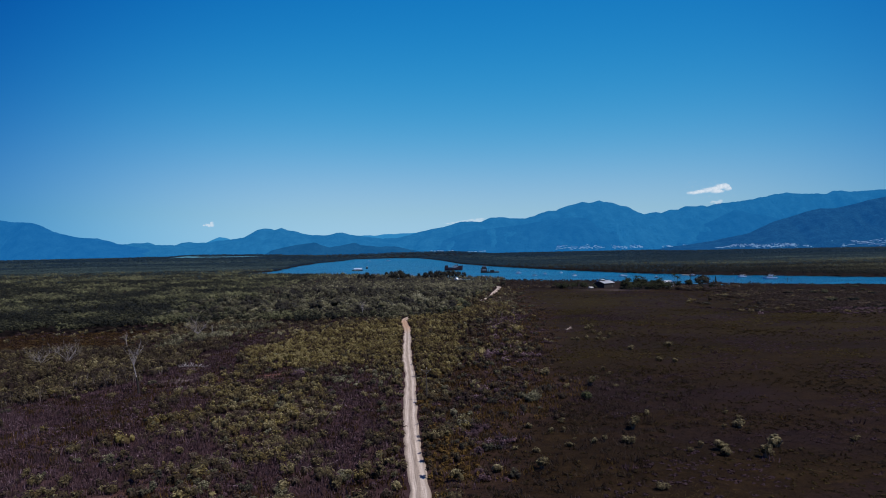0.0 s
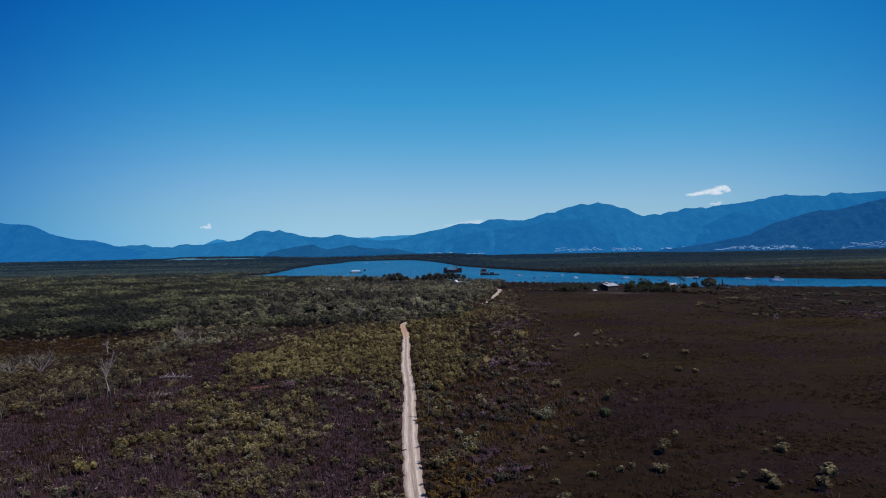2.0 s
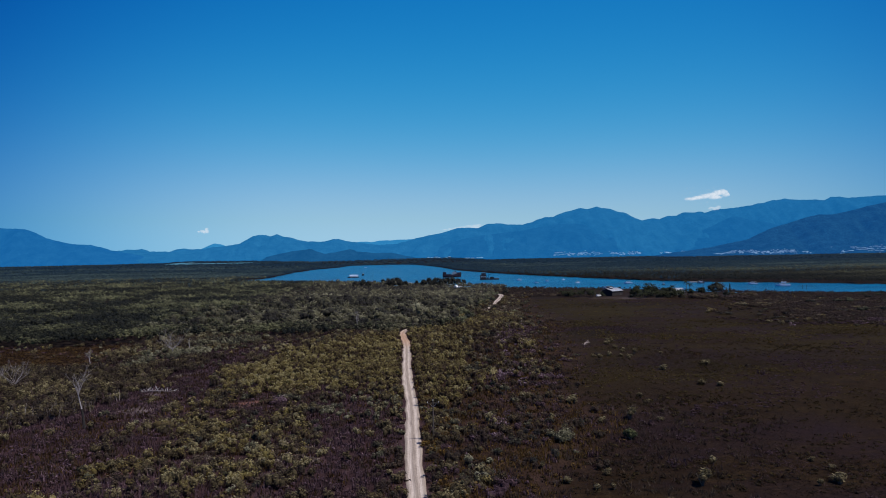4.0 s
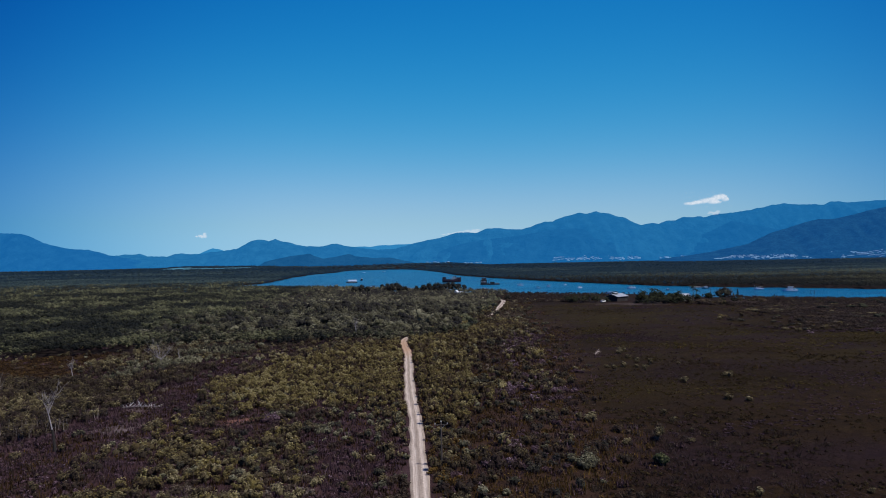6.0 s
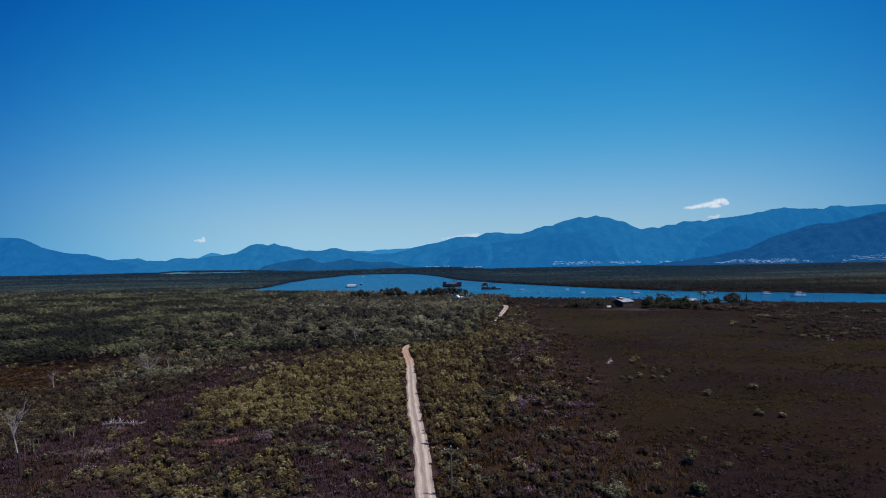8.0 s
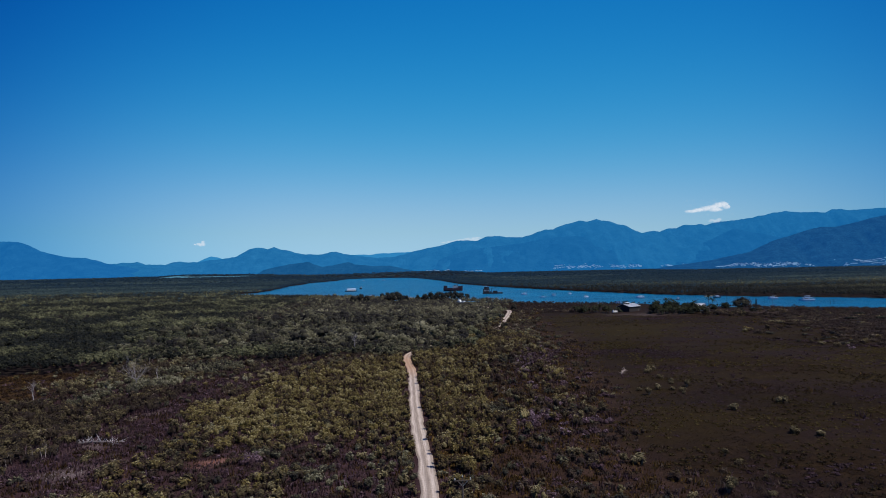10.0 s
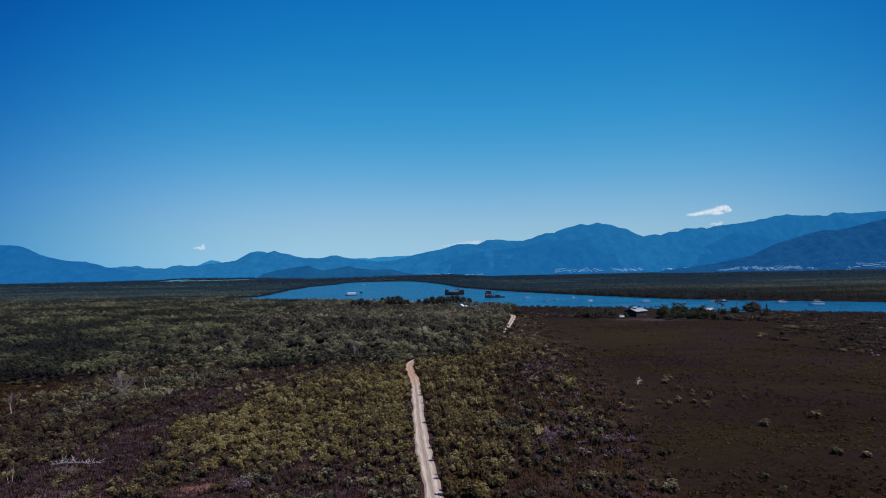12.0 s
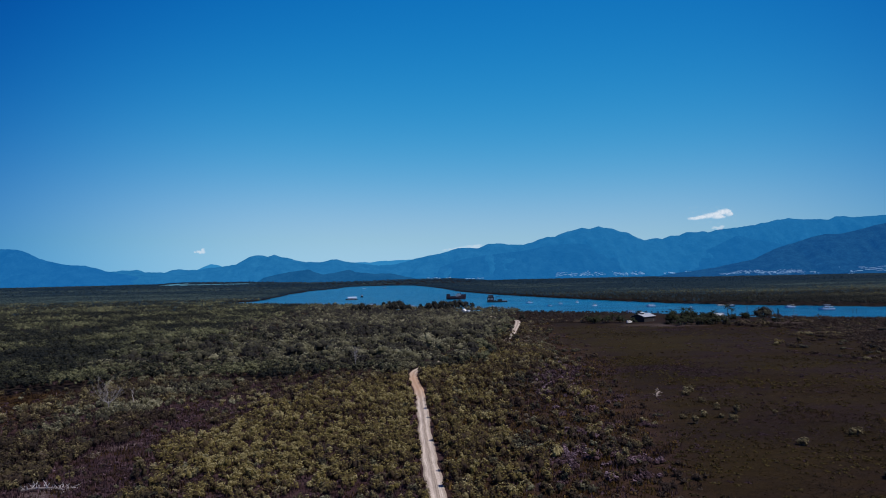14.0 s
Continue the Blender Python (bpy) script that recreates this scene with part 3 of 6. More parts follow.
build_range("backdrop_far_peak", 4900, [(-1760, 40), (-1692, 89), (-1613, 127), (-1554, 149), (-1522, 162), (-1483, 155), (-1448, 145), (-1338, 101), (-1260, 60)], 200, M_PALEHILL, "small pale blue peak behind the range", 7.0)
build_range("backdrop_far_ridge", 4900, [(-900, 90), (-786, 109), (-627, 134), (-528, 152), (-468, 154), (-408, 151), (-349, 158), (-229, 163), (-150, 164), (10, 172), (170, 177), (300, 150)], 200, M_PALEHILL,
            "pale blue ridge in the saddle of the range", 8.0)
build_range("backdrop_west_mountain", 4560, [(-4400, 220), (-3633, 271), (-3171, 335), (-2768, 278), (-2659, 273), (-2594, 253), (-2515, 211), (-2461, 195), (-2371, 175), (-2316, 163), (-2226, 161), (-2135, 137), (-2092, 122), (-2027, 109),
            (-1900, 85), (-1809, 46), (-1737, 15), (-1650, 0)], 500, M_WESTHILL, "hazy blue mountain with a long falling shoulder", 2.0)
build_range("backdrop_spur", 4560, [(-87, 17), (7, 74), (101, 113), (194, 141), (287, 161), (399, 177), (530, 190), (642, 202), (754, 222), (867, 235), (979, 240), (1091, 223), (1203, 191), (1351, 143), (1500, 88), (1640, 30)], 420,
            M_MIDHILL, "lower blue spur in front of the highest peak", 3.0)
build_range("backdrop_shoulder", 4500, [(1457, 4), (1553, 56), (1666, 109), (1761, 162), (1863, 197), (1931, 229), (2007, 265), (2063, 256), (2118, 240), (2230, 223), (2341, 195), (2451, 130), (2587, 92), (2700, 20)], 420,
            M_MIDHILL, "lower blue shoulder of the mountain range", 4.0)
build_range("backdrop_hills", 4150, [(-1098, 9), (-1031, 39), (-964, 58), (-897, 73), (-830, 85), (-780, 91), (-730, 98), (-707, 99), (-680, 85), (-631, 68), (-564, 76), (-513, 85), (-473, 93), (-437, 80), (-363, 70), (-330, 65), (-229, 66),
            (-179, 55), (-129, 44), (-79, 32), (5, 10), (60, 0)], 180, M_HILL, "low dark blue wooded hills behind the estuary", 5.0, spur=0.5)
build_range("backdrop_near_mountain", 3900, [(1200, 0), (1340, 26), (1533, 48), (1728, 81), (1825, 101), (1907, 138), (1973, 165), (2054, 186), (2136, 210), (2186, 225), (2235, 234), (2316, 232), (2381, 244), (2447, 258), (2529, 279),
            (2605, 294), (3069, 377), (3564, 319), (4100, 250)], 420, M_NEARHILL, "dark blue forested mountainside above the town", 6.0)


# ---- vegetation ----
_A = np.arange(5) * 2 * np.pi / 5
DOME_V = np.vstack([np.c_[0.88 * np.cos(_A), 0.88 * np.sin(_A), np.full(5, -0.45)], np.c_[0.86 * np.cos(_A + 0.63), 0.86 * np.sin(_A + 0.63), np.full(5, 0.42)], [[0, 0, 1.0]]])
DOME_F = np.array([f for i in range(5) for f in ((i, (i + 1) % 5, 5 + i), (5 + i, (i + 1) % 5, 5 + (i + 1) % 5), (5 + i, 5 + (i + 1) % 5, 10))])
CAP_V = np.vstack([np.c_[np.cos(_A), np.sin(_A), np.full(5, -0.3)], [[0, 0, 1.0]]])
CAP_F = np.array([(i, (i + 1) % 5, 5) for i in range(5)])


def foliage(centres, radii, tint, leaves, size, rng, dome=True, core=0.66, low=-0.2, flat=0.6):
    """Crowns: an inner hull and many single leaves over it. centres (n,3), radii (n,3), tint (n,)."""
    hv, hf = (DOME_V, DOME_F) if dome else (CAP_V, CAP_F)
    n, k = len(centres), len(hv)
    ang = rng.random((n, 1, 1)) * 6.28
    j = hv[None] * (core * (0.78 + 0.44 * rng.random((n, k, 1))))
    hull = np.concatenate([j[..., :1] * np.cos(ang) - j[..., 1:2] * np.sin(ang), j[..., :1] * np.sin(ang) + j[..., 1:2] * np.cos(ang), j[..., 2:]], -1) * radii[:, None] + centres[:, None]
    faces = (hf[None] + (np.arange(n) * k)[:, None, None]).reshape(-1, 3)
    d = rng.normal(size=(n, leaves, 3))
    d /= np.linalg.norm(d, axis=-1, keepdims=True)
    d[..., 2] = np.where(d[..., 2] < low, -d[..., 2], d[..., 2])
    c = centres[:, None] + d * radii[:, None] * (0.82 + 0.26 * rng.random((n, leaves, 1)))
    nrm = d + 0.32 * rng.normal(size=d.shape) + (0, 0, flat * 0.8)
    nrm /= np.linalg.norm(nrm, axis=-1, keepdims=True)
    a = np.cross(nrm, rng.normal(size=d.shape))
    a /= np.linalg.norm(a, axis=-1, keepdims=True)
    b = np.cross(nrm, a)
    s = np.broadcast_to(np.asarray(size, float).reshape(-1, 1, 1), (n, 1, 1)) * (0.55 + 0.9 * rng.random((n, leaves, 1)))
    tri = np.stack([c + a * s * 1.35, c - a * s * 0.75 + b * s * 0.62, c - a * s * 0.75 - b * s * 0.62], 2).reshape(-1, 3)
    lf = (np.arange(n * leaves * 3) + n * k).reshape(-1, 3)
    # top light and inner shade painted into the tint: upper leaves lighter, hull darker
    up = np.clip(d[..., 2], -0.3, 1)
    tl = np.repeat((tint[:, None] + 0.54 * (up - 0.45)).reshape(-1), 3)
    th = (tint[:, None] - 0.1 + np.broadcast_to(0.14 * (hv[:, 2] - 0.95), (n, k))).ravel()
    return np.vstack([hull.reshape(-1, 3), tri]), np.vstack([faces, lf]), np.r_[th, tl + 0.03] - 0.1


def blades(x, y, z, tall, reach, width, tint, count, rng, slant=0.35):
    """Tufts of upright stems."""
    n = len(x)
    bx, by = (np.repeat(q, count) + np.repeat(reach, count) * rng.uniform(-1, 1, n * count) for q in (x, y))
    h = np.repeat(tall, count) * rng.uniform(0.5, 1.2, n * count)
    ang = rng.random(n * count) * 6.28
    w = width * rng.uniform(0.6, 1.4, n * count)
    zb = np.repeat(z, count) - 0.05
    lean = slant * h
    p0 = np.stack([bx - w * np.cos(ang), by - w * np.sin(ang), zb], -1)
    p1 = np.stack([bx + w * np.cos(ang), by + w * np.sin(ang), zb], -1)
    p2 = np.stack([bx + lean * rng.uniform(-1, 1, n * count), by + lean * rng.uniform(-1, 1, n * count), zb + h], -1)
    v = np.stack([p0, p1, p2], 1).reshape(-1, 3)
    t = np.repeat(tint, count) + 0.3 * rng.uniform(-0.5, 0.5, n * count)
    return v, np.arange(len(v)).reshape(-1, 3), np.repeat(t, 3)


class Heap:
    """Gathers plants of one kind into one mesh."""

    def __init__(self):
        self.v, self.f, self.t, self.n = [], [], [], 0

    def add(self, v, f, t):
        self.v.append(v)
        self.f.append(f + self.n)
        self.t.append(t)
        self.n += len(v)

    def build(self, name, mat, label, category):
        me = mesh_of(name, np.vstack(self.v), np.vstack(self.f), mat, np.concatenate(self.t))
        me.polygons.foreach_set("use_smooth", np.ones(len(me.polygons), bool))
        return tagged(new(name, me), label, category, kind="stuff")


HEAPS = {k: Heap() for k in ("wattle", "pale", "scrub", "paper", "mangrove", "farwood", "twig", "grass", "sedge", "trunk")}


def shrub_puffs(x, y, z, r, h, tint, puffs, rng, tree=False):
    """Breaks each plant into several rounded heads."""
    n = len(x)
    rep = lambda q: np.repeat(q, puffs)
    ang, off = rng.random(n * puffs) * 6.28, np.sqrt(rng.random(n * puffs)) * (0.62 if puffs > 1 else 0.0)
    R, Hh = rep(r), rep(h)
    top = Hh * (1.0 - 0.38 * off ** 2 - 0.3 * rng.random(n * puffs) * (puffs > 1))
    if puffs == 1:
        pr, vr = R * 0.95, top * 0.55
    elif tree:
        pr = R * rng.uniform(0.42, 0.72, n * puffs)
        vr = np.minimum(top * 0.5, pr * rng.uniform(0.62, 0.95, n * puffs))
    else:
        pr = R * rng.uniform(0.28, 0.5, n * puffs)
        vr = np.minimum(top * 0.6, pr * rng.uniform(1.2, 2.0, n * puffs))
    cen = np.stack([rep(x) + R * off * np.cos(ang), rep(y) + R * off * np.sin(ang), rep(z) + top - vr], -1)
    return cen, np.stack([pr, pr, vr], -1), rep(tint) + 0.16 * (rng.random(n * puffs) - 0.5)


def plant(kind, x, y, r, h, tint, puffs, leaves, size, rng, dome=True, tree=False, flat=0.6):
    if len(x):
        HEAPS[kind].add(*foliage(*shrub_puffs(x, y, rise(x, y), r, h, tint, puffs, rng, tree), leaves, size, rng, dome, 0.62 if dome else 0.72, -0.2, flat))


BANDS = (  # from, to, spacing, heads, leaves on each, leaf size, full hulls
    (86, 200, 1.9, 5, 17, 0.2, True), (200, 300, 2.15, 5, 13, 0.245, True), (300, 430, 2.5, 4, 11, 0.3, True), (430, 620, 5.9, 6, 13, 0.44, True),
    (620, 960, 5.6, 2, 6, 0.62, False), (960, 1500, 6.8, 1, 5, 0.95, False), (1500, 2400, 11.5, 1, 4, 1.7, False), (2400, 4350, 25.0, 1, 4, 3.2, False),
    (-70, 86, 3.2, 3, 5, 0.4, False), (430, 700, 3.6, 3, 7, 0.44, False))


def grow(index, infill=False):
    """Plants one band of the plan; infill adds only the shrubs of the dense belts."""
    y0, y1, step, puffs, leaves, size, dome = BANDS[index]
    rng = np.random.default_rng(40 + index)
    half = max(0.69 * y1, 62)
    xs, ys = np.arange(-half - 25, half + 25, step), np.arange(y0 - 24, y1 + 24, step)
    X, Y = np.meshgrid(xs, ys)
    x = (X + step * rng.uniform(-0.6, 0.6, X.shape)).ravel()
    y = (Y + step * rng.uniform(-0.6, 0.6, X.shape)).ravel()
    wob = 36 * (fbm(x, x * 0, 45, 12) - 0.5) * (y0 > 100)
    wob1 = 36 * (fbm(x, x * 0, 45, 12) - 0.5)
    k = (np.abs(x) < np.maximum(0.69 * y, 62 if y1 < 100 else 0) + 22) & (y > y0 + wob) & (y < y1 + wob1)
    x, y = x[k], y[k]
    sd = shore_distance(x, y)
    td = line_distance(TRACK_LINE[::3], x, y)
    k = (sd > np.where((x > 100) & (y > 700) | (y > 1350), 1.0, 0.35 * min(step, 9))) & (td > np.where(y < 405, 2.1, np.where(y < 538, 1.7, 3.6)) + 0.9 * (vnoise(x, y, 3, 5) - 0.4))
    x, y, sd, td = x[k], y[k], sd[k], td[k]
    z = zones(x, y)
    if infill:
        k = np.maximum.reduce([z["lush"], z["thicket"], z["east"], z["bank"]]) > 0.3
        x, y, sd, td, z = x[k], y[k], sd[k], td[k], {name: q[k] for name, q in z.items()}
    n = len(x)
    u, v, w = rng.random(n), rng.random(n), rng.random(n)
    fine, patch = fbm(x, y, 8, 2), z["patch"]
    streak = fbm(x * 0.8, y, 42, 4)
    verge = np.exp(-((np.abs(z["side"]) - 4) / 5) ** 2) * (y < 700)
    shed = ((x - 34) / 9) ** 2 + ((y - 828) / 42) ** 2 < 1
    done = (z["sand"] > 0.35) | shed | (z["yard"] > 0.5) | (z["field"] > 0.5)
    tree = ~done & ((z["far"] > 0.5) | (v < np.maximum.reduce([z["forest"], z["mangrove"], 0.06 * sm(0.3, 0.95, z["east"])])))
    if infill:
        tree &= False
    # trees and mangroves
    q = rng.random(n)
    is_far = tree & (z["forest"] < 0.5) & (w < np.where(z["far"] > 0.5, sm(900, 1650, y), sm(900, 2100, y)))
    is_forest = tree & ~is_far & (w < z["forest"]) & (z["far"] < 0.5)
    is_man = tree & ~is_far & ~is_forest
    is_forest &= (rng.random(n) < 0.85) | (y < 430) | (y > 620)
    dark = sm(0.5, 0.62, fbm(x * 0.6, y, 55, 14))
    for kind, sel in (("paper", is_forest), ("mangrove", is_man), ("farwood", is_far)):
        m = int(sel.sum())
        if not m:
            continue
        r = step * (0.5 + 0.3 * q[sel])
        if kind == "paper":
            tall = 4.2 + 7.5 * q[sel] * rng.random(m) + 4 * (patch[sel] - 0.4)
            tall = tall + 5.5 * (fbm(x[sel], y[sel], 45, 33) - 0.5) * sm(440, 520, y[sel])
            tall = tall * (0.45 + 0.55 * sm(400, 450, y[sel]))
            r = r * (0.9 + 0.5 * u[sel])
            tint = 0.56 + 0.35 * (streak[sel] - 0.5) + 1.2 * (fbm(x[sel], y[sel], 15, 61) - 0.5) + 0.7 * (u[sel] - 0.5) - 0.15 * dark[sel]
        else:
            far = z["far"][sel] > 0.5
            long = 0.5 * fbm(x[sel] * 0.22, y[sel], 40, 16) + 0.5 * fbm(x[sel] * 0.3, y[sel], 150, 17)
            clump = fbm(x[sel], y[sel], 19, 35)
            tall = np.where(far, 5.0 + 0.9 * q[sel] + 2.0 * (streak[sel] - 0.4), 4.0 + 2.2 * q[sel] + 3.5 * (streak[sel] - 0.4) + 3 * (clump - 0.45)) * np.where(z["far"][sel] > 0.5, 1.0, 1 - sm(0, 0.2, z["east"][sel]) * (0.74 - 0.25 * z["east"][sel])) + 1.4 * (z["far"][sel] > 0.5)
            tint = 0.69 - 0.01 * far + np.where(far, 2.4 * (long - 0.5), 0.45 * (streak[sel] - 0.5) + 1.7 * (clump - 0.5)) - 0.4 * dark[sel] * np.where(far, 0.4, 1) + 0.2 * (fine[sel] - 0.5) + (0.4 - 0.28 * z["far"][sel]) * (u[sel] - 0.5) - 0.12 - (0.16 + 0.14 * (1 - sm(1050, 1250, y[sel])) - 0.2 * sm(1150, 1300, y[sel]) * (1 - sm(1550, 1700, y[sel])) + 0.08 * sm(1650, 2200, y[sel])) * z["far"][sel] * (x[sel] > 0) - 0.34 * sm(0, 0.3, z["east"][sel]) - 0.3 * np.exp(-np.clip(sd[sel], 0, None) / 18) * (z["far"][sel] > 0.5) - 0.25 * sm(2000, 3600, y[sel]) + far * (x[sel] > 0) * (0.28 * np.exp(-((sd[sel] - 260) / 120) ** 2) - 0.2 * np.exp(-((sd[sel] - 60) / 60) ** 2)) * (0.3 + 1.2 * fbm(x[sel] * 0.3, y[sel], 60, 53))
        # painted haze: the farther the wood, the nearer its tint to blue
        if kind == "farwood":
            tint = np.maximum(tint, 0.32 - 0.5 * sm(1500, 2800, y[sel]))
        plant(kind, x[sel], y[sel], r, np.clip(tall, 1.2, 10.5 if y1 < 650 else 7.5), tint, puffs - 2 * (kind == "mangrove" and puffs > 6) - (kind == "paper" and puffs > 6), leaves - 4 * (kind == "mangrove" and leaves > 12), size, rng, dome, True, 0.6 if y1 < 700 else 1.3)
    # shrubs
    left = z["side"] < 0
    reach = np.abs(z["side"])
    dens = np.where(left, 0.13 + 0.2 * np.exp(-reach / 18) + (0.24 + 0.12 * (1 - sm(170, 210, y))) * np.exp(-((reach - 34) / 17) ** 2) + 0.14 * sm(170, 230, y) + 0.4 * sm(330, 400, y) + 1.5 * (fine - 0.47),
                    0.06 + 0.1 * (1 - sm(170, 220, y)) + 0.22 * np.exp(-(reach / 13) ** 2) + 0.28 * sm(195, 240, y) * (1 - sm(26, 48, reach)) + 0.12 * (1 - sm(18, 38, reach)) + 1.5 * (fine - 0.5)) * (1 - z["grass"]) * (1 - z["rust"])
    dens = np.maximum.reduce([dens * (1 - 0.7 * z["strip"]), 0.86 * z["yellow"], 0.85 * z["wood"], 0.95 * z["thicket"], 0.9 * z["silver"], 0.95 * sm(0.05, 0.5, z["east"]), 0.97 * z["bank"], (0.25 + 0.65 * sm(0.4, 0.58, fine + 0.3 * sm(300, 420, y))) * z["lush"]]) + np.where(left, 0.25, 0.02) * verge
    dens = dens * (1 - 0.9 * z["clear"])
    shrub = ~tree & ~done & (u < dens)
    grey = sm(0.52, 0.62, fbm(x, y, 22, 9))
    is_wood = shrub & (v < z["wood"] * (0.6 + 0.4 * (fbm(x, y, 14, 18) > 0.48)))
    is_wattle = shrub & ~is_wood & (z["silver"] < 0.5) & (w < np.where(left, 0.36 + 0.58 * z["yellow"], 0.28 + 1.0 * (fbm(x, y, 16, 15) - 0.45) + 0.4 * verge + 0.65 * z["yellow"]))
    is_grey = shrub & ~is_wood & ~is_wattle & (rng.random(n) < 0.75 * z["silver"]) | shrub & ~is_wood & ~is_wattle & (w > np.where(left, 0.9, 0.84) - 0.45 * grey)
    sombre = rng.random(n) < 0.85 * np.maximum(z["bank"], sm(0.1, 0.5, z["east"]))
    is_wattle, is_grey = is_wattle & ~sombre, is_grey & ~sombre
    is_scrub = shrub & ~is_wood & ~is_wattle & ~is_grey
    is_mauve = (is_scrub | is_grey) & ~left & (y < 410) & (x > scrub_edge(y) - 27) & (fbm(x, y, 13, 83) > 0.47) & (rng.random(n) < 0.8)
    is_scrub, is_grey = is_scrub & ~is_mauve, is_grey & ~is_mauve
    is_pale = is_wattle & (rng.random(n) < np.maximum(0.75 * (1 - z["yellow"]) * (1 - 0.45 * z["lush"]), 0.6 * sm(0.1, 0.4, z["belt"])))
    is_wattle &= ~is_pale
    for kind, sel, r0, r1, h0, h1, t0 in (("twig", is_mauve, 1.0, 1.9, 0.9, 2.2, 0.5), ("pale", is_pale, 1.0, 2.0, 1.5, 3.4, 0.42), ("wattle", is_wattle, 1.1, 2.1, 1.7, 3.8, 0.39), ("scrub", is_scrub, 0.9, 1.7, 0.9, 2.3, 0.36),
                                          ("pale", is_wood & (v < 0.72), 1.2, 2.3, 2.2, 4.4, 0.27), ("scrub", is_wood & (v >= 0.72), 1.2, 2.2, 2.2, 4.6, 0.3), ("paper", is_grey & (z["silver"] < 0.5), 0.8, 1.5, 1.0, 2.6, 0.46), ("paper", is_grey & (z["silver"] >= 0.5), 1.4, 2.4, 2.2, 4.4, 0.68)):
        m = int(sel.sum())
        if m:
            g = min(1.8, max(1.0, step / 2.4))
            plant(kind, x[sel], y[sel], np.minimum((1 + 0.8 * z["east"][sel]) * g * (r0 + (r1 - r0) * q[sel]) * np.exp(0.28 * rng.normal(size=m)) * (0.78 + 0.5 * fine[sel]), td[sel] - 1.35), (h0 + (h1 - h0) * q[sel] * (0.4 + 0.6 * rng.random(m))) * (1 + 1.4 * z["thicket"][sel] + (0.15 + 0.6 * sm(140, 250, x[sel])) * z["bank"][sel] + 0.25 * z["lush"][sel]) * (1 - 0.5 * z["east"][sel]),
                  t0 + 0.9 * (rng.random(m) - 0.32) * rng.random(m) + 0.5 * (patch[sel] - 0.5) + 0.5 * (fbm(x[sel], y[sel], 12, 25) - 0.5) + 0.23 * z["yellow"][sel] * (kind == "wattle") - (0.12 * (z["side"][sel] > 0) + 0.1 * sm(8, 22, z["side"][sel])) * (1 - 0.35 * z["lush"][sel]) - 0.34 * z["east"][sel] - 0.22 * z["bank"][sel] + 0.4 * (rng.random(m) < 0.16) * (z["side"][sel] > 10), puffs - (kind == "scrub" and puffs > 4), leaves - 2 * (kind == "scrub" and leaves > 12), size, rng, dome)
    rusty = ~tree & ~done & (z["rust"] > 0.4) & (u < 0.75)
    m = int(rusty.sum())
    if m:
        plant("sedge", x[rusty], y[rusty], step * rng.uniform(0.5, 0.9, m), rng.uniform(0.4, 1.1, m), 0.3 + 0.6 * (fine[rusty] - 0.5) + 0.3 * (rng.random(m) - 0.5), 3, 8, size * 1.1, rng, False)
    verge_red = ~tree & ~done & (z["side"] > 1.5) & (z["side"] < 11) & (y < 480) & (u < 0.95 * sm(0.36, 0.54, fbm(x, y, 13, 51)))
    m = int(verge_red.sum())
    if m:
        plant("sedge", x[verge_red], y[verge_red], np.minimum(rng.uniform(0.7, 1.3, m), td[verge_red] - 1.2), rng.uniform(0.7, 1.7, m), 0.78 + 0.5 * (fine[verge_red] - 0.5) + 0.3 * (rng.random(m) - 0.5), 3, leaves, size, rng, False)
    # slender pale stems under the open woodland
    st = np.where(is_wood & (y - np.interp(x, [-125, -107, -99, -88], [150, 172, 197, 214]) < 26))[0]
    st = np.repeat(st, 6)
    if len(st):
        HEAPS["trunk"].add(*blades(x[st], y[st], 0 * x[st], 2.2 + 2.2 * rng.random(len(st)), np.full(len(st), 1.2), 0.07, 0.05 + 0.25 * rng.random(len(st)), 1, rng))
    # low cushions of heath cover the ground between the shrubs
    low = ~tree & ~done & ~shrub & (y < 760) & (v >= np.maximum(z["grass"] * 0.995, z["rust"]))
    bare = low & (fbm(x, y, 5, 31) > 0.58)
    brown = low & ~bare & (rng.random(n) < np.where(left, 0.74, 0.08 + 0.9 * (fbm(x, y, 20, 27) - 0.45)))
    dull = low & ~bare & ~brown
    sere = dull & ~left & (rng.random(n) < 0.7)
    for kind, sel, t0 in (("twig", brown, 0.25 + 0.1 * (y1 < 250)), ("scrub", dull & ~sere, 0.3 + 0.1 * (y1 < 250)), ("sedge", sere, 0.5)):
        m = int(sel.sum())
        if m:
            plant(kind, x[sel], y[sel], step * rng.uniform(0.5, 0.85, m), rng.uniform(0.45, 1.1, m), t0 + 0.5 * (fbm(x[sel], y[sel], 9, 29) - 0.45) + 0.25 * (rng.random(m) - 0.5), 2, 6, size * 1.1, rng, False)
    # low growth in between
    low = ~tree & (~done | (z["sand"] > 0.35) & (u < 0.45)) & (y < 1000) & (z["yard"] < 0.5)
    grass = low & (v < np.maximum(z["grass"] * 0.995, z["rust"]))
    near_track = sm(0.3, 0.6, fbm(x, y, 18, 43) + 0.4 * np.exp(-np.abs(z["side"]) / 30) + 0.3 * z["yellow"] + 0.2 * z["purple"] - 0.1)
    twig = low & ~grass & (rng.random(n) < np.where(left, 1 - 0.75 * near_track, 0.22))
    dry = low & ~grass & ~twig & (rng.random(n) < 0.35)
    rusty_twig = low & ~grass & ~twig & ~dry
